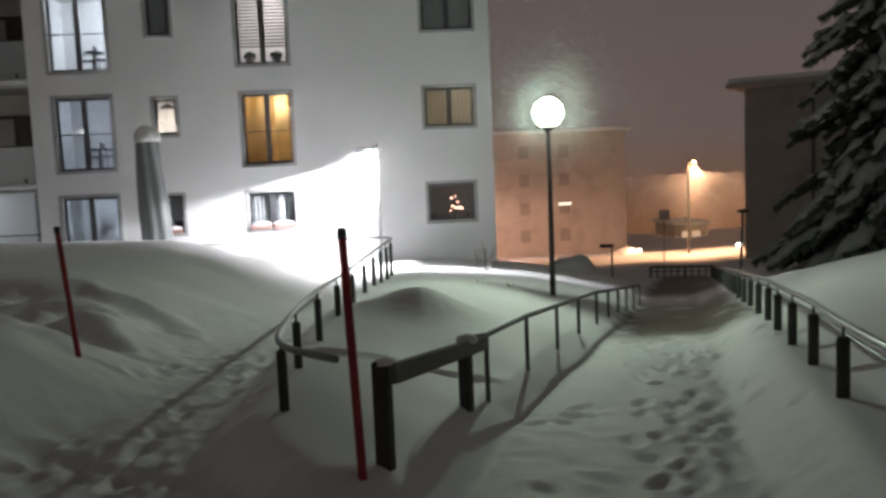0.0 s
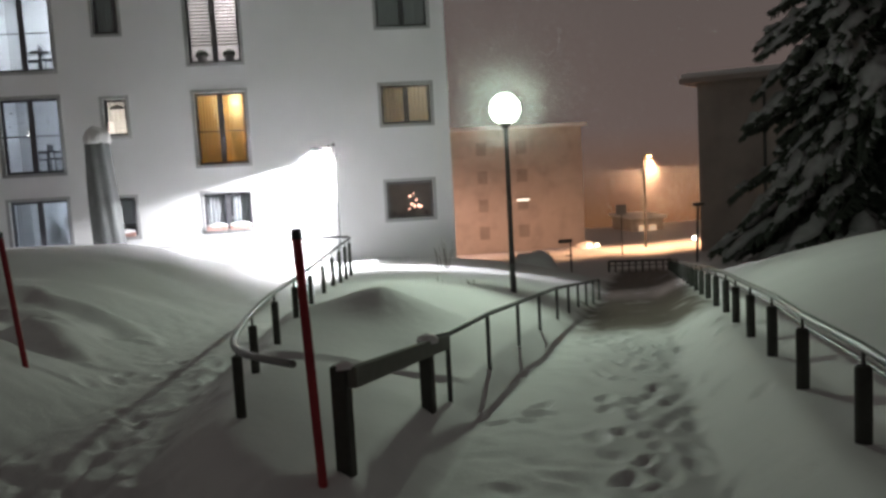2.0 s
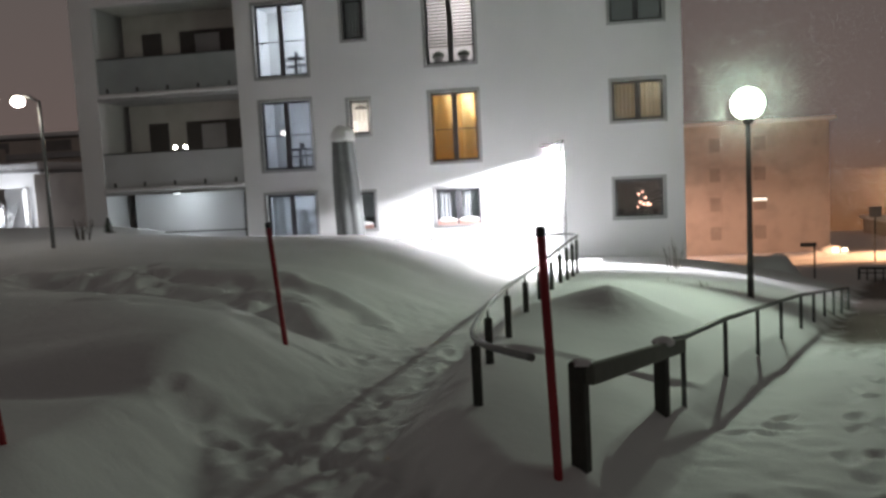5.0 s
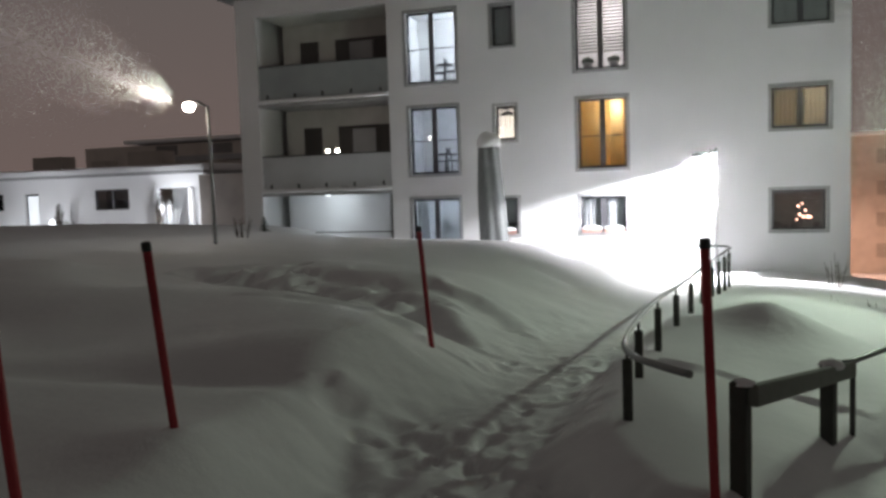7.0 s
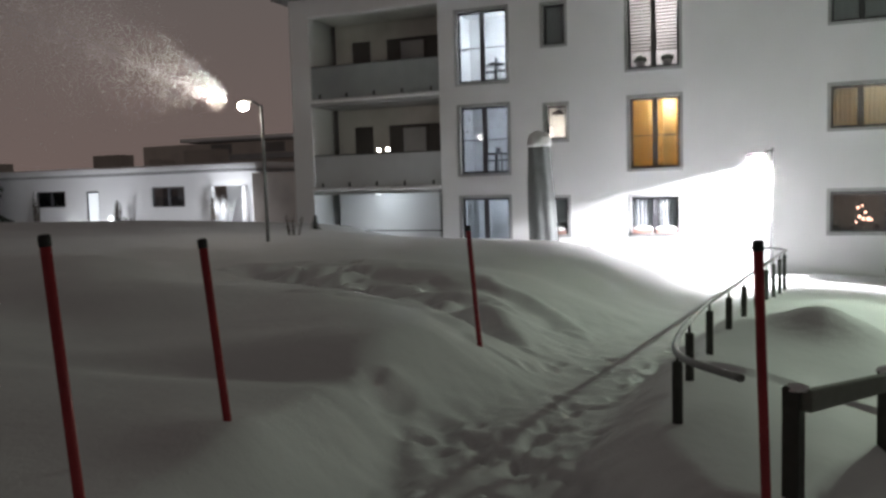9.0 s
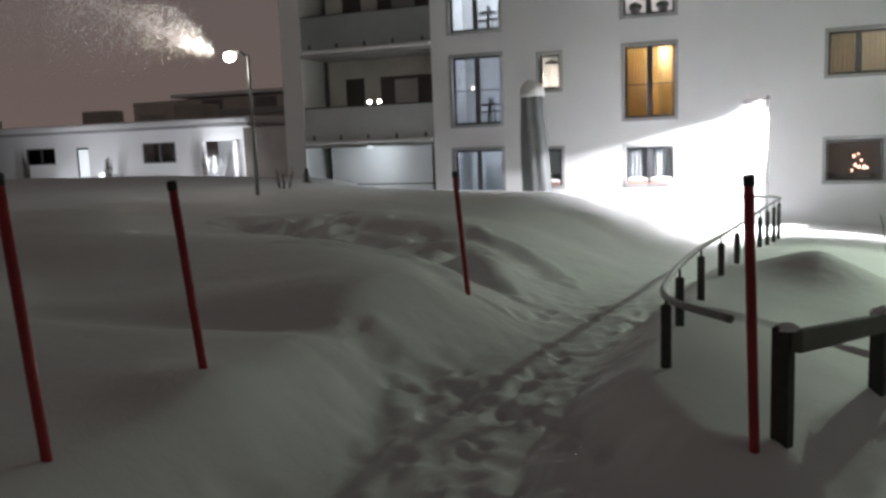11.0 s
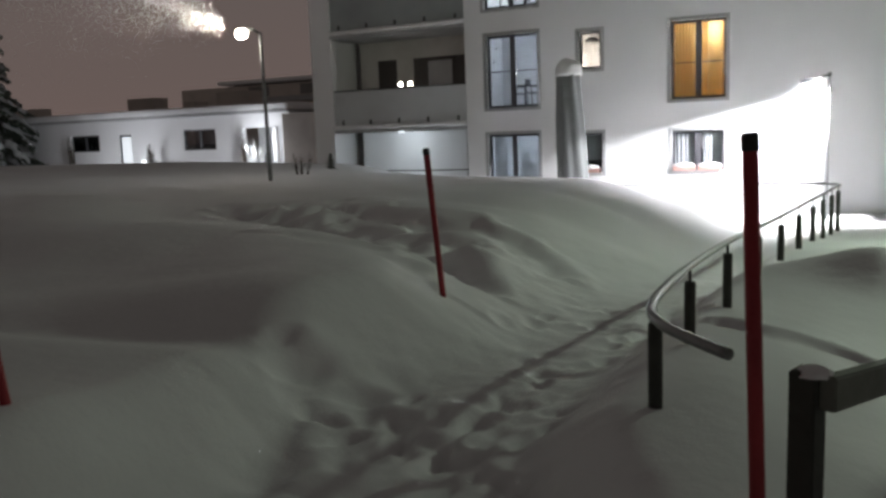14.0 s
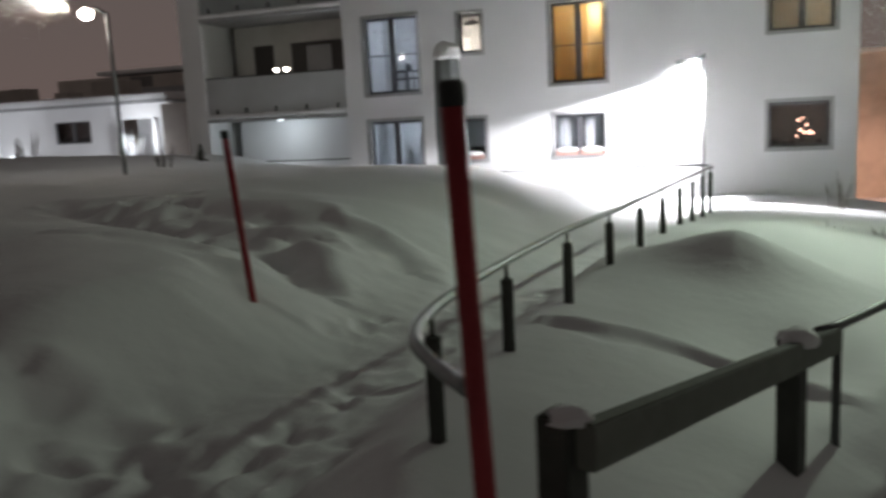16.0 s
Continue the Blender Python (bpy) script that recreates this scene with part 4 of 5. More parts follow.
def far_building():
    y = 80.0
    t = thing("apartment_building", (16, y + 6, -8), "distant buff apartment block in amber street light and fog", "building")
    cols = [(12.0, 13.2), (15.9, 17.2)]
    holes = [(a, b, z, z + 1.5) for a, b in cols for z in (-6.0, -3.3, -0.55, 2.2)]
    bm = bmesh.new()
    wall_cells(bm, -6, 22.6, -9, 4.75, y, y + 0.4, holes)
    mesh_part("wall", bm, m_orange_wall, t)
    placed("side_wall", t, m_orange_wall, (22.2, 22.6, y + 0.4, y + 12, -9, 4.75))
    placed("rear_wall", t, m_orange_wall, (-6, 22.1, y + 1.2, y + 1.5, -9, 4.7))
    placed("roof", t, m_snow, (-6.5, 23.1, y - 0.5, y + 12.5, 4.76, 5.1), bevel=0.05)
    for k, (x0, x1, z0, z1) in enumerate(holes):
        # frame and pane tones kept near the wall's: fog's low contrast put into colour
        w = placed("window", t, m_orange_wall, (x0, x1, y + 0.12, y + 0.2, z0, z1))
        placed("pane", w, m_grey_wall, (x0 + 0.12, x1 - 0.12, y + 0.10, y + 0.117, z0 + 0.12, z1 - 0.12))
    placed("lit_strip", t, glow("lit_stair_window", (1.0, 0.9, 0.75), 1.6), (15.95, 17.15, y + 0.06, y + 0.09, -2.3, -2.1))


def dark_house():
    t = thing("house", (22, 40, -4), "tall unlit house with an overhanging snowy roof", "house")
    ob = hold(boxes("wall", m_grey_wall, None, (-0.0, 14, 0, 9, -6, 5.05)), t)
    r = hold(boxes("roof", m_grey_wall, None, (-0.7, 14.6, -0.8, 9.8, 5.055, 5.3)), t)
    s = hold(boxes("snow_cover", m_snow, None, (-0.65, 14.5, -0.75, 9.7, 5.305, 5.55), bevel=0.08), t)
    c = hold(boxes("chimney", m_grey_wall, None, (5.2, 6.0, 2, 2.8, 5.3, 6.9), bevel=0.02), t)
    d = hold(boxes("drainpipe", m_post, None, (3.2, 3.32, -0.12, -0.004, -6, 5.0)), t)
    for o in (ob, r, s, c, d):
        o.matrix_parent_inverse = Matrix.Identity(4)
    t.matrix_basis = pose(17.9, 41.4, 0.0, 0, 0, -38)


row_house(), back_house(), far_building(), dark_house()


# ---- spruce ----
def sash(bm, line, across, half, rnd):
    """A lumpy band of snow lying along a limb, thick in the middle and frayed at its ends."""
    fine = [p.lerp(q, f) for p, q in zip(line, line[1:]) for f in (0.0, 0.33, 0.67)] + [line[-1]]
    rings, n, wob = [], len(fine) - 1, rnd.uniform(0, 50)
    for i, p in enumerate(fine):
        lumps = 0.75 + 1.1 * noise.noise(Vector((wob + i * 0.55, 1.7, wob)))
        w = half * max(0.12, lumps) * (0.3 + math.sin(math.pi * (i + 0.6) / (n + 1.2))) * rnd.uniform(0.75, 1.2)
        p = p + across * half * 1.1 * noise.noise(Vector((wob, i * 0.4, 3.1)))
        lift = Vector((0, 0, 0.30 * w))
        rings.append([bm.verts.new(p + across * w * u * rnd.uniform(0.7, 1.25) + lift + Vector((0, 0, w * h * rnd.uniform(0.6, 1.3))))
                      for u, h in ((-1.0, -0.45), (-0.62, 0.34), (0.0, 0.60), (0.62, 0.34), (1.0, -0.45), (0.0, -0.5))])
    for a, b in zip(rings, rings[1:]):
        for k in range(6):
            bm.faces.new((a[k], a[(k + 1) % 6], b[(k + 1) % 6], b[k])).smooth = True
    bm.faces.new(rings[0][::-1])
    bm.faces.new(rings[-1])


def spruce(x, y, z0, tall, spread, seed):
    rnd = random.Random(seed)
    t = thing("spruce_tree", (x, y, z0), "tall dark spruce with drooping branches loaded with snow", "tree")
    bm = bmesh.new()
    tube(bm, [(x, y, z0 - 0.3), (x, y, z0 + tall * 0.5), (x, y, z0 + tall)], [0.28, 0.17, 0.02], 10)
    mesh_part("trunk", bm, m_bark, t)
    crown, load = bmesh.new(), bmesh.new()
    level = 0.7
    while level < tall - 0.4:
        reach = spread * (1 - level / tall) ** 0.85
        count = 9 if reach > 1.2 else 6
        for k in range(count):
            a = 2 * math.pi * (k + rnd.random() * 0.8) / count
            r = reach * rnd.uniform(0.72, 1.12)
            out, side = Vector((math.cos(a), math.sin(a), 0)), Vector((-math.sin(a), math.cos(a), 0))
            drop = r * rnd.uniform(0.42, 0.66)
            spine = []
            for i in range(8):
                s = i / 7
                p = Vector((x, y, z0 + level)) + out * r * s + Vector((0, 0, 0.10 * r * s - drop * s * s + 0.10 * r * max(0, s - 0.75)))
                spine.append(p + side * 0.06 * r * math.sin(3 * s + k))
            tube(crown, spine, [0.035 * (1 - 0.1 * i) * max(0.5, r / 2) for i in range(8)], 5)
            for i in range(1, 8):
                p, s = spine[i], i / 7
                wide = 0.34 * r * (1.15 - s) + 0.06
                for sgn in (-1, 1):
                    for j in range(6):
                        f = (j + rnd.random()) / 6
                        base = spine[i - 1].lerp(p, f)
                        tip = base + side * sgn * wide * rnd.uniform(0.55, 1.1) + out * wide * 0.5 + Vector((0, 0, -wide * rnd.uniform(0.35, 0.9)))
                        w = 0.06 + 0.05 * rnd.random()
                        mid = base.lerp(tip, 0.55) + Vector((0, 0, 0.05))
                        v = [crown.verts.new(q) for q in (base + out * w, base - out * w, mid - out * w * 1.1 - Vector((0, 0, 0.10)), tip, mid + out * w * 1.1 - Vector((0, 0, 0.10)))]
                        crown.faces.new(v)
                        hang = [crown.verts.new(q) for q in (base, mid, mid + Vector((0, 0, -0.22 - 0.12 * rnd.random())), base + Vector((0, 0, -0.16)))]
                        crown.faces.new(hang)
            if rnd.random() < 0.8:
                start = rnd.randint(1, 3)
                sash(load, spine[start:], side, 0.060 * r + 0.03, rnd)
            for i in range(2, 8):
                for sgn in (-1, 1):
                    if rnd.random() > 0.55:
                        continue
                    p = spine[i - 1].lerp(spine[i], rnd.random())
                    wide = (0.30 * r * (1.15 - i / 7) + 0.05) * rnd.uniform(0.6, 1.1)
                    way = (side * sgn + out * 0.5 - Vector((0, 0, rnd.uniform(0.35, 0.8)))).normalized()
                    sash(load, [p + way * wide * f + Vector((0, 0, 0.05 * wide * math.sin(3 * f))) for f in (0.15, 0.45, 0.75, 1.05)], out, 0.026 * r + 0.026, rnd)
        level += rnd.uniform(0.30, 0.42) * (1.15 - 0.5 * level / tall)
    mesh_part("crown", crown, m_needle, t)
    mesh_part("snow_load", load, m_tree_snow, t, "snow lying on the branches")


spruce(17.0, 25.0, -2.9, 20.0, 5.8, 3)
spruce(-47.2, 34.0, -1.2, 17.0, 4.7, 8)


# ---- small plants ----
def shrub(x, y, z, tall, n, seed, label, lean=0.5, stout=1.0, mat=None):
    rnd = random.Random(seed)
    t = thing("shrub", (x, y, z), label, "shrub", "bare shrubs")
    for k in range(n):
        a = rnd.uniform(0, 6.28)
        h = tall * rnd.uniform(0.6, 1.0)
        tip = Vector((x + lean * h * math.cos(a) * rnd.random(), y + lean * h * math.sin(a) * rnd.random(), z + h))
        base = Vector((x + 0.1 * math.cos(a), y + 0.1 * math.sin(a), z - 0.15))
        mid = base.lerp(tip, 0.5) + Vector((rnd.uniform(-0.05, 0.05), 0, 0))
        bm = bmesh.new()
        tube(bm, [base, mid, tip], [0.012 * stout, 0.009 * stout, 0.004 * stout], 5)
        for j in range(2):
            s = rnd.uniform(0.4, 0.8)
            p = base.lerp(tip, s)
            tube(bm, [p, p + Vector((rnd.uniform(-0.15, 0.15), rnd.uniform(-0.1, 0.1), 0.22 * tall))], [0.006 * stout, 0.003 * stout], 4)
        mesh_part("stem", bm, mat or m_twig, t)


shrub(-11.75, 18.0, 0.42, 0.65, 10, 1, "bare shrub poking out of the snow", 0.7)
shrub(1.75, 13.4, -0.75, 0.5, 8, 2, "thin bare shrub in the snow beside the lamp post", 0.7)
shrub(1.35, 13.8, -0.75, 0.55, 5, 4, "thin bare shrub in the snow beside the lamp post", 0.5)
shrub(2.1, 20.0, -1.0, 1.0, 6, 7, "thin bare shrub near the house corner", 0.5)


# ---- things at the windows ----
def flower_box(x0, x1, y, z, label):
    t = thing("flower_box", ((x0 + x1) / 2, y, z), label, "flower box", "window boxes")
    placed("box", t, m_terracotta, (x0, x1, y - 0.09, y + 0.09, z, z + 0.13), bevel=0.012)
    bm = bmesh.new()
    lump(bm, (x0 + x1) / 2, y, z + 0.13, (x1 - x0) * 0.5, 0.10, 0.09, seed=x0, sub=3)
    mesh_part("snow_cap", bm, m_snow, t, "snow heaped on the plants")


for x0, x1 in ((-4.22, -3.64), (-3.56, -2.98)):
    flower_box(x0, x1, FY - 0.02, 0.10, "reddish window box heaped with snow on the sill")
flower_box(-6.75, -6.22, FY - 0.02, 0.08, "small window box heaped with snow on the sill")


def dining_chair(x, y, z, turn):
    t = thing("chair", (0, 0, 0), "dark slim chair standing behind the french window", "chair", "chairs behind windows")
    for sx in (-0.19, 0.19):
        for sy in (-0.19, 0.19):
            part("leg", _bar((sx, sy, 0), (sx, sy, 0.44), 0.018), m_frame, t)
    boxes("seat", m_frame, t, (-0.22, 0.22, -0.22, 0.22, 0.44, 0.475), bevel=0.008)
    for sx in (-0.19, 0.19):
        part("back_post", _bar((sx, 0.2, 0.475), (sx, 0.25, 0.88), 0.016), m_frame, t)
    boxes("backrest", m_frame, t, (-0.21, 0.21, 0.225, 0.255, 0.66, 0.86), bevel=0.008)
    part("armrest", _bar((-0.21, -0.2, 0.66), (-0.21, 0.22, 0.66), 0.015), m_frame, t)
    part("armrest", _bar((0.21, -0.2, 0.66), (0.21, 0.22, 0.66), 0.015), m_frame, t)
    t.matrix_basis = pose(x, y, z, 0, 0, turn)
    return t


def _bar(a, b, r):
    bm = bmesh.new()
    tube(bm, [a, b], r, 8)
    return bm


chair = dining_chair(-8.35, FY + 0.80, 1.95, 90)
for x, y, z, turn in ((-8.95, FY + 0.95, 1.95, -70), (-8.35, FY + 0.85, 4.77, 95), (-8.9, FY + 1.0, 4.77, -80)):
    copy_thing(chair, pose(x, y, z, 0, 0, turn))


def side_table(x, y, z):
    t = thing("side_table", (x, y, z), "dark little table between chairs behind the window", "table")
    bm = bmesh.new()
    tube(bm, [(x, y, z + 0.66), (x, y, z + 0.70)], 0.24, 20)
    mesh_part("tabletop", bm, m_frame, t)
    mesh_part("stem", _bar((x, y, z), (x, y, z + 0.66), 0.03), m_frame, t)
    mesh_part("foot", _bar((x, y, z), (x, y, z + 0.025), 0.18), m_frame, t)


side_table(-8.66, FY + 0.75, 1.95), side_table(-8.62, FY + 0.8, 4.77)


def star(x, y, z, r, mat):
    t = bmesh.new()
    ring = [(x + r * (1 if k % 2 else 0.45) * math.sin(math.pi * k / 5), z + r * (1 if k % 2 else 0.45) * math.cos(math.pi * k / 5)) for k in range(10)]
    f, b = ([t.verts.new((px, yy, pz)) for px, pz in ring] for yy in (y - 0.006, y + 0.006))
    t.faces.new(f)
    t.faces.new(b[::-1])
    for k in range(10):
        t.faces.new((f[k], f[(k + 1) % 10], b[(k + 1) % 10], b[k]))
    tube(t, [(x, y, z + r), (x, y, z + r + 0.10)], 0.003, 4)
    return tagged(part("window_star", t, mat), "small dark star ornament hanging behind the pane", "ornament", "window stars")


for x, z in ((-9.34, 3.72), (-9.12, 3.42), (-9.42, 3.34), (-9.05, 3.70), (-8.55, 3.78), (-8.38, 3.45), (-8.22, 3.66), (-8.60, 3.40)):
    star(x, FY + 0.24, z, 0.045, m_trim)
star(-9.3, FY + 0.24, 6.45, 0.05, m_trim)
star(-9.45, FY + 0.24, 5.85, 0.05, m_trim)


# bars and panels added for the bright stripes behind the pane
def window_bars():
    t = thing("pane_bars", (-8.4, FY + 0.7, -0.95), "white bars and pale panels added behind the lower french window", "drying rack")
    for x in (-8.85, -8.1):
        mesh_part("leg", _bar((x, FY + 0.7, -0.95), (x, FY + 0.7, 0.72), 0.012), m_room, t)
    for z in (0.0, 0.35, 0.70):
        mesh_part("bar", _bar((-8.85, FY + 0.7, z), (-8.1, FY + 0.7, z), 0.01), m_room, t)
    placed("pale_panel", t, m_curtain, (-8.78, -8.5, FY + 0.68, FY + 0.69, 0.30, 0.72))
    placed("pale_panel", t, m_curtain, (-8.42, -8.14, FY + 0.68, FY + 0.69, 0.44, 0.72))
    placed("pale_panel", t, m_curtain, (-8.8, -8.3, FY + 0.66, FY + 0.67, -0.06, 0.36))


window_bars()
w = curtain(block, -9.55, -9.15, -0.9, 1.22, FY + 0.4, m_curtain, 5)


def pendant():
    x, y, z = -6.49, FY + 0.30, 3.78
    t = thing("pendant_lamp", (x, y, z), "dark dome pendant lamp in the small window", "lamp")
    bm = bmesh.new()
    tube(bm, [(x, y, z - 0.08), (x, y, z - 0.02), (x, y, z + 0.05)], [0.20, 0.17, 0.04], 18)
    mesh_part("shade", bm, m_frame, t)
    mesh_part("cord", _bar((x, y, z + 0.05), (x, y, 4.15), 0.006), m_frame, t)


pendant()

# festive lights behind the ground-floor pane
bulb = glow("warm_bulb", (1.0, 0.50, 0.34), 5.5)
t = thing("festive_lights", (1.8, FY + 0.5, 0.05), "cluster of small warm festive lights on a stand", "lights")
mesh_part("stand", _bar((1.78, FY + 0.5, -0.2), (1.78, FY + 0.5, 0.85), 0.015), m_frame, t)
for x, z, r in ((1.70, 0.74, 0.040), (1.80, 0.80, 0.030), (1.88, 0.62, 0.035), (1.74, 0.50, 0.045), (1.95, 0.44, 0.055), (1.83, 0.44, 0.045), (1.66, 0.36, 0.03), (2.02, 0.42, 0.035)):
    bm = bmesh.new()
    bmesh.ops.create_icosphere(bm, subdivisions=2, radius=r)
    for v in bm.verts:
        v.co += Vector((x, FY + 0.5, z))
    mesh_part("bulb", bm, bulb, t)
for x0, x1, h in ((1.08, 1.25, 0.22), (1.30, 1.42, 0.14), (1.48, 1.60, 0.18), (2.10, 2.22, 0.20)):
    tagged(boxes("ornament", m_slat, None, (x0, x1, FY + 0.35, FY + 0.45, 0.09, 0.09 + h), bevel=0.02), "small object standing on the inner window sill", "ornament", "sill ornaments")

# plant pots behind the slatted blind
for x in (-4.05, -3.28):
    t = thing("plant_pot", (x, FY + 0.5, 4.8), "pale plant pot on the floor behind the tall window", "plant pot", "plant pots")
    bm = bmesh.new()
    tube(bm, [(x, FY + 0.5, 4.80), (x, FY + 0.5, 5.12)], [0.10, 0.15], 16)
    mesh_part("pot", bm, m_darkroom, t)
    bm = bmesh.new()
    lump(bm, x, FY + 0.5, 5.13, 0.19, 0.15, 0.16, seed=x)
    mesh_part("foliage", bm, m_needle, t)

# lanterns on the balcony rail and a light on the pillar
lit = glow("lantern_flame", (1.0, 0.93, 0.82), 22.0)
for x in (-12.50, -12.16):
    t = thing("lantern", (x, FY + 0.09, 2.79), "small lit lantern standing on the balcony rail", "lantern", "balcony lanterns")
    bm = bmesh.new()
    tube(bm, [(x, FY + 0.09, 2.79), (x, FY + 0.09, 2.83)], 0.06, 12)
    mesh_part("base", bm, m_post, t)
    bm = bmesh.new()
    bmesh.ops.create_icosphere(bm, subdivisions=2, radius=0.065)
    for v in bm.verts:
        v.co += Vector((x, FY + 0.09, 2.88))
    mesh_part("light", bm, lit, t)
t = thing("wall_light", (-14.93, FY + 0.2, 4.78), "small lit wall light inside the balcony", "wall light")
placed("lens", t, lit, (-14.945, -14.76, FY + 0.15, FY + 0.22, 4.76, 4.80))

# a low fence before the facade
t = thing("fence", (-4.8, 22.2, -0.9), "thin low metal fence half sunk in snow", "fence")
mesh_part("rail", _bar((-5.95, 22.2, -0.10), (-4.05, 22.2, -0.15), 0.016), m_steel, t)
for x in (-5.9, -4.06):
    mesh_part("post", _bar((x, 22.2, -1.2), (x, 22.2, -0.1), 0.018), m_steel, t)


# ---- farther off ----
def young_fir(x, y, z, tall, seed):
    rnd = random.Random(seed)
    t = thing("young_fir", (x, y, z), "small dark young fir beside the building", "tree")
    mesh_part("trunk", _bar((x, y, z - 0.1), (x, y, z + tall * 0.95), 0.02), m_bark, t)
    bm = bmesh.new()
    for k in range(170):
        s = rnd.random() ** 1.3
        a, r = rnd.uniform(0, 6.28), 0.30 * (1 - s) + 0.03
        p = Vector((x, y, z + tall * (0.08 + 0.9 * s)))
        tip = p + Vector((r * math.cos(a), r * math.sin(a), -0.05))
        w = Vector((-math.sin(a), math.cos(a), 0)) * 0.035
        v = [bm.verts.new(q) for q in (p, p.lerp(tip, 0.6) + w, tip, p.lerp(tip, 0.6) - w)]
        bm.faces.new(v)
    mesh_part("crown", bm, m_needle, t)


young_fir(-12.9, 21.0, 0.30, 0.62, 5)

t = thing("road_sign", (7.8, 30.0, -3.2), "small dark direction sign on a thin post", "sign")
placed("board", t, m_post, (7.45, 7.98, 29.98, 30.0, -1.52, -1.38), bevel=0.004)
mesh_part("post", _bar((7.92, 30.03, -3.3), (7.92, 30.03, -1.4), 0.03), m_post, t)
t = thing("road_sign", (14.9, 45.0, -4.2), "square pale sign on a post by the road", "sign")
placed("board", t, m_trim, (14.55, 15.15, 44.97, 45.0, -1.7, -1.15), bevel=0.004)
mesh_part("post", _bar((14.85, 45.03, -4.4), (14.85, 45.03, -1.2), 0.03), m_post, t)

t = thing("lamp_mast", (14.45, 34.0, -3.3), "thin dark mast with a small white light", "lamp")
mesh_part("mast", _bar((14.5, 34.0, -3.4), (14.6, 34.0, -0.6), 0.05), m_post, t)
placed("box", t, m_post, (14.4, 14.85, 33.9, 34.1, -0.72, -0.58), bevel=0.01)
bm = bmesh.new()
bmesh.ops.create_icosphere(bm, subdivisions=2, radius=0.085)
for v in bm.verts:
    v.co += Vector((14.36, 33.9, -2.07))
mesh_part("light", bm, glow("white_signal", (1.0, 0.92, 0.8), 14.0), t)

bm = bmesh.new()
lump(bm, 6.0, 28.0, -2.6, 1.0, 1.0, 1.15, seed=9, sub=3)
tagged(part("snow_heap", bm, m_snow), "rounded heap of cleared snow beside the path", "snow heap")

t = thing("house", (37, 103, -12), "far house with two lit windows in the fog", "house")
placed("wall", t, m_grey_wall, (34.4, 38.4, 100, 108, -13, -6.4))
placed("roof", t, m_snow, (34.0, 38.8, 99.5, 108.5, -6.395, -6.1), bevel=0.1)
for x0 in (35.2, 36.5):
    placed("window", t, glow("lit_far_window", (1.0, 0.72, 0.45), 0.42), (x0, x0 + 1.0, 99.93, 99.996, -8.3, -7.2))

t = thing("parked_car", (16.9, 60, -5.6), "snow-covered car with lit headlamps on the road", "car")
bm = bmesh.new()
lump(bm, 16.9, 60, -5.4, 1.5, 0.8, 0.5, seed=2, sub=3)
lump(bm, 17.0, 60, -5.2, 0.9, 0.7, 0.6, seed=3, sub=3)
mesh_part("body", bm, m_snow, t)
for x in (16.9, 17.5):
    placed("headlamp", t, glow("headlamp", (1.0, 0.8, 0.55), 8.0), (x, x + 0.28, 59.12, 59.2, -4.95, -4.75))


# glowing sheet: far road's amber haze painted as a gradient fading into the sky
mat, nt, bsdf = nodes_of("painted_amber_haze")
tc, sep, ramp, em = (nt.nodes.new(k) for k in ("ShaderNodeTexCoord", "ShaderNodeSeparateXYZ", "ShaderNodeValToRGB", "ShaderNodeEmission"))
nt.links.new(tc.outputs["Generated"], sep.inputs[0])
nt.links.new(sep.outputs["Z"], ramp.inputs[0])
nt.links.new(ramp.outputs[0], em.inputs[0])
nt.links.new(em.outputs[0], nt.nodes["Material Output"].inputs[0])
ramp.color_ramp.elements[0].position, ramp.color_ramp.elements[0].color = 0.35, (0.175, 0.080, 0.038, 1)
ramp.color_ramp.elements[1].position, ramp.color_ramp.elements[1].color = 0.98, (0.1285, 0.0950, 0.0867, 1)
tagged(boxes("backdrop", mat, None, (-12.0, 115.0, 112.0, 112.3, -14.0, 6.0)), "glowing sheet painted as dim amber haze over the far road", "haze", kind="structure")


# ---- falling snow caught in the lamp beams ----
def flakes(name, n, seed, place, label):
    rnd = random.Random(seed)
    verts, faces = [], []
    for _ in range(n):
        p, s = place(rnd)
        a = Vector((rnd.uniform(-1, 1), rnd.uniform(-1, 1), rnd.uniform(-1, 1))).normalized()
        b = a.cross(Vector((0.3, 0.8, 0.5))).normalized()
        c = a.cross(b)
        k = len(verts)
        verts += [tuple(p + q * s) for q in (a, b, -a * 0.6 - b * 0.7, c * 0.8)]
        faces += [(k, k + 1, k + 2), (k, k + 1, k + 3), (k + 1, k + 2, k + 3), (k + 2, k, k + 3)]
    me = bpy.data.meshes.new(name)
    me.from_pydata(verts, [], faces)
    me.materials.append(m_snow)
    return tagged(new(name, me), label, "snowflakes", kind="stuff")


def in_beam(rnd):
    d = 0.3 + 7.6 * rnd.random() ** 0.65
    r = d * 0.30 * abs(rnd.gauss(0, 1))
    a = rnd.uniform(0, 6.28)
    axis_v = Vector((-0.92, -0.15, 0.40)).normalized()
    u = axis_v.cross(Vector((0, 0, 1))).normalized()
    return Vector((-11.95, 16.25, 3.66)) + axis_v * d + r * (math.cos(a) * u + math.sin(a) * u.cross(axis_v)), rnd.uniform(0.006, 0.014)


def ball_round(x, y, z, least, most, small, large):
    def place(rnd):
        d = Vector((rnd.gauss(0, 1), rnd.gauss(0, 1), rnd.gauss(0, 1))).normalized() * (least + (most - least) * rnd.random() ** 1.1)
        return Vector((x, y, z)) + d, rnd.uniform(small, large)
    return place


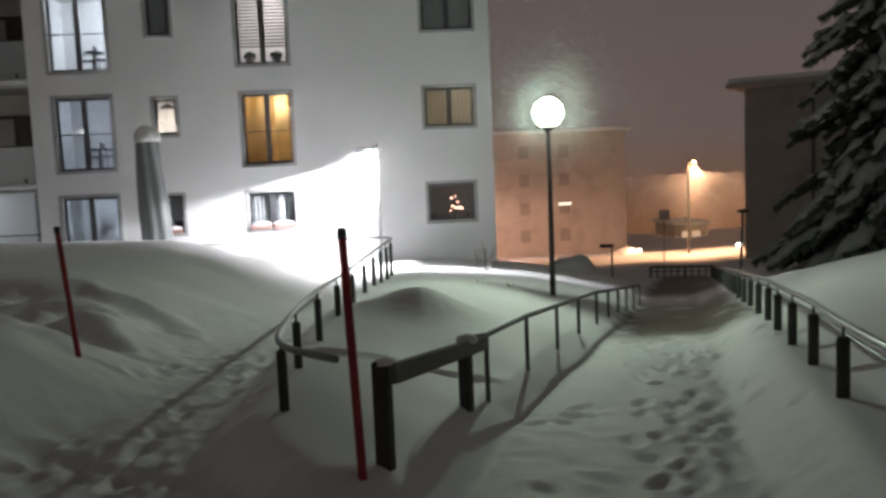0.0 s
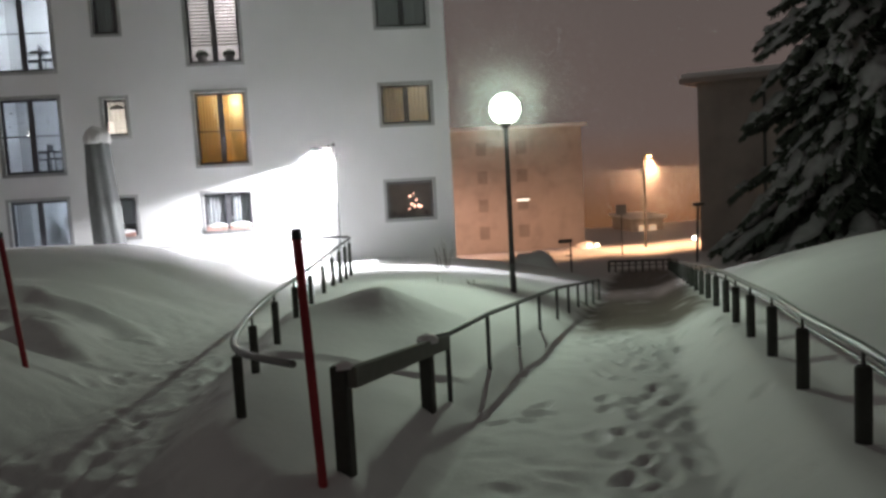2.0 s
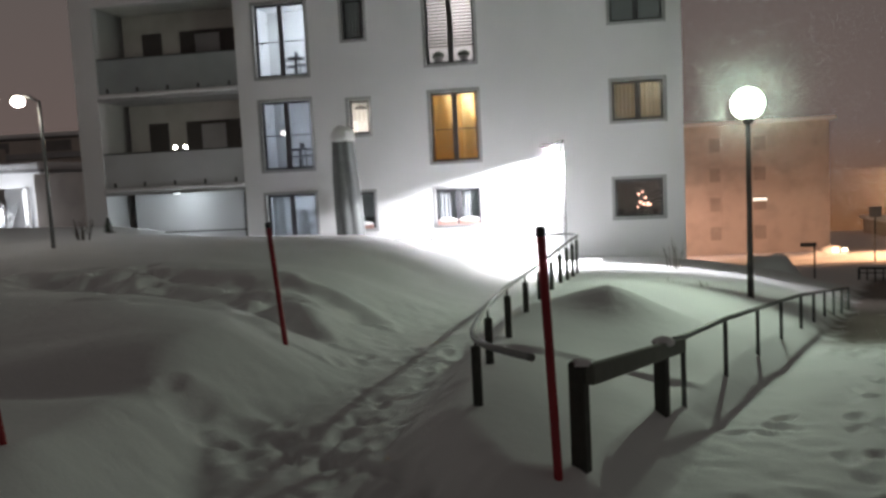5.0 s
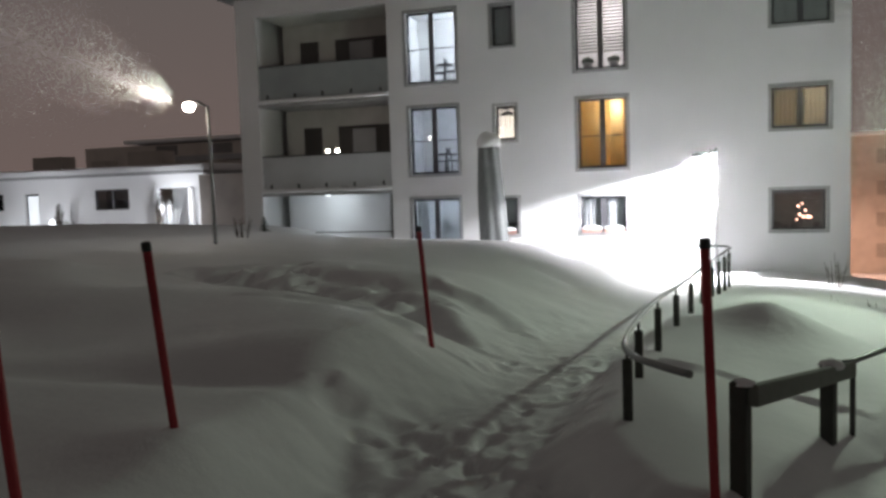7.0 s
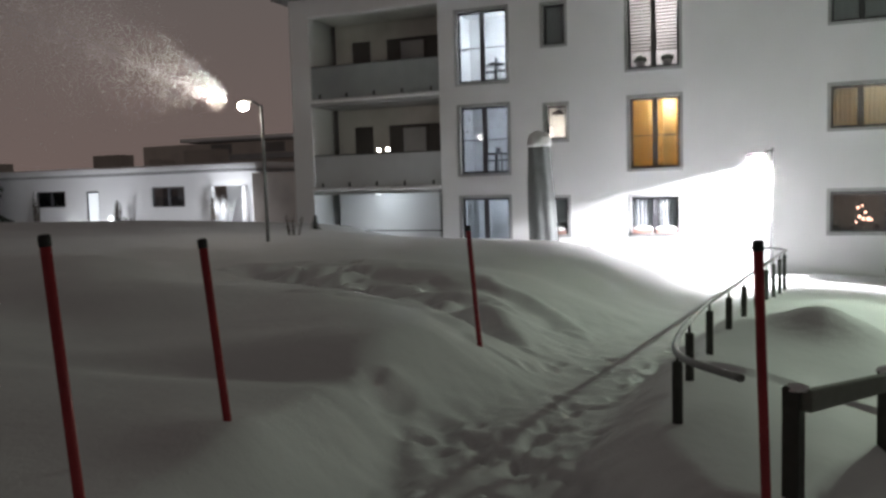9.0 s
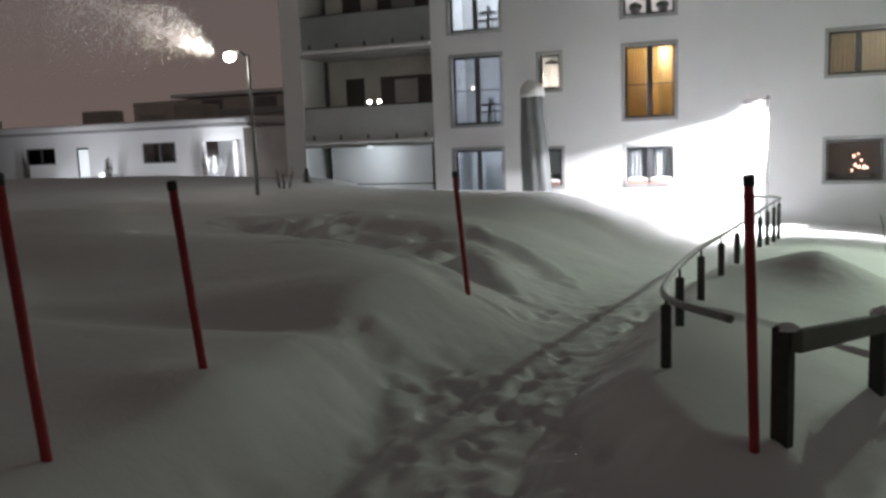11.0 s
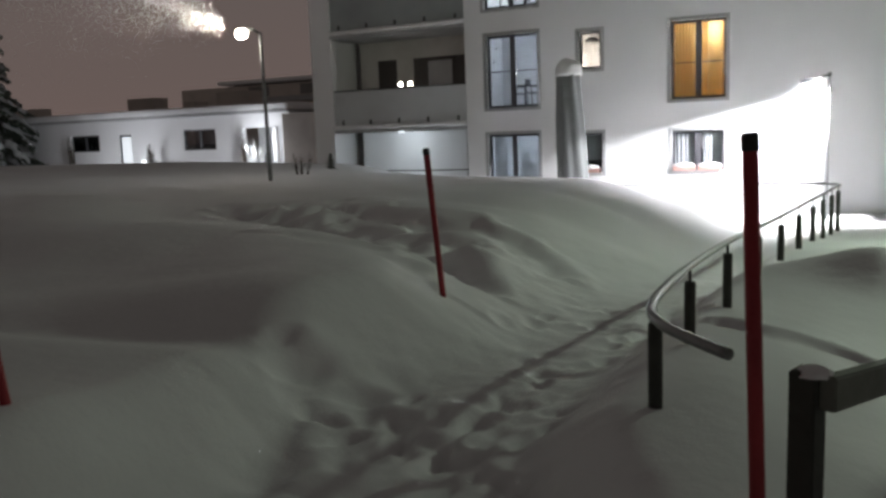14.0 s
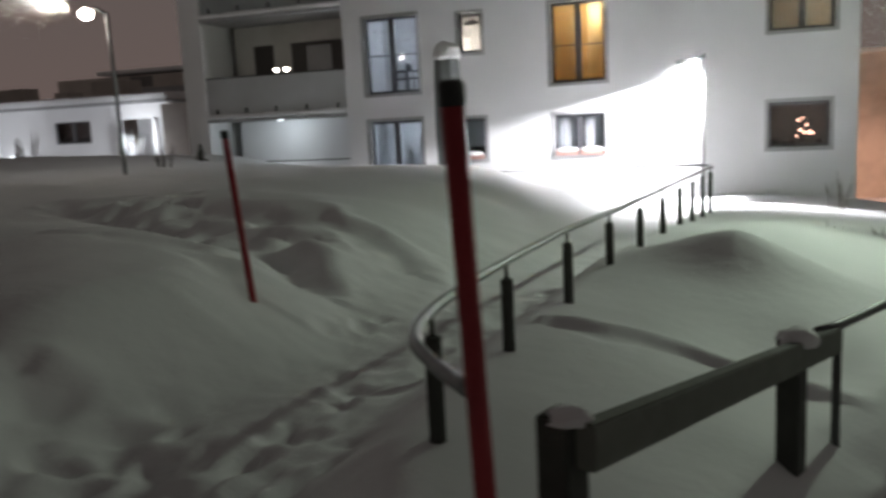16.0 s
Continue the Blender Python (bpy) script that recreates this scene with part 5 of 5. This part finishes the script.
def under_road_lamp(rnd):
    d, a = 0.15 + 5.2 * rnd.random() ** 0.8, rnd.uniform(0, 6.28)
    r = d * (0.38 + 0.2 * rnd.random()) * math.sqrt(rnd.random()) * (1 + 0.5 * rnd.random())
    return Vector((19.2 + 0.12 * d + r * math.cos(a), 52.0 + r * math.sin(a), 1.36 - d)), rnd.uniform(0.006, 0.013)


flakes("falling_snow", 17000, 8, in_beam, "snowflakes falling through the yard lamp's beam")
# clouds thicken towards the lamps: halos of lit haze shaped out of flakes
flakes("falling_snow", 44000, 9, ball_round(2.5, 13.2, 2.44, 0.42, 4.2, 0.0020, 0.0050), "fine snowflakes drifting round the lit globe")
flakes("falling_snow", 16000, 10, ball_round(-0.9, 22.4, 1.8, 0.2, 2.6, 0.003, 0.007), "fine snowflakes drifting under the floodlight")
flakes("falling_snow", 7000, 11, under_road_lamp, "fine snowflakes drifting under the amber road lamp")


# flakes spread in place of the amber fog over the road
def wide_haze(rnd):
    d = abs(rnd.gauss(0, 2.2)) + 0.3
    return Vector((19.6 + rnd.gauss(0, 3.2), 51.5 + rnd.gauss(0, 2.0), 1.0 - d)), rnd.uniform(0.008, 0.016)


flakes("falling_snow", 16000, 12, wide_haze, "snow drifting over the amber-lit road")

# bare shrubs before the row house
for k, (x, tall, n, lean) in enumerate(((-41.3, 3.0, 9, 0.14), (-35.1, 2.4, 11, 0.20), (-34.6, 1.4, 7, 0.4), (-28.5, 3.0, 7, 0.10))):
    shrub(x, 36.2, -0.9, tall, n, 12 + k, "dark bare shrub before the white row house", lean, 4.0)
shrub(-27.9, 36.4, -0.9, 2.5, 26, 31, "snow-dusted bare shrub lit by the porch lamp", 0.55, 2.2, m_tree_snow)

for x, w, z0, z1 in ((-39.15, 0.28, -0.25, 0.10), (-35.85, 0.14, -0.25, 0.42)):
    t = thing("garden_lamp", (x, 36.5, z0), "small lit white lamp at the row house's door", "garden lamp", "garden lamps")
    placed("base", t, m_post, (x - w, x + w, 36.42, 36.58, z0 - 0.6, z0), bevel=0.01)
    placed("lens", t, glow("lit_garden_lens", (0.9, 0.96, 1.0), 3.0), (x - 0.9 * w, x + 0.9 * w, 36.44, 36.56, z0 + 0.002, z1), bevel=0.02)

# unseen plain walls added behind the camera: they close the place, block low sky
for name, dims in (("wall_behind", (-16.0, 12.0, -7.3, -7.0, -0.5, 3.5)), ("wall_side", (-16.3, -16.0, -7.3, 3.0, -0.5, 3.0))):
    tagged(boxes(name, m_grey_wall, None, dims), "plain unseen wall added behind the path", "wall", kind="structure")
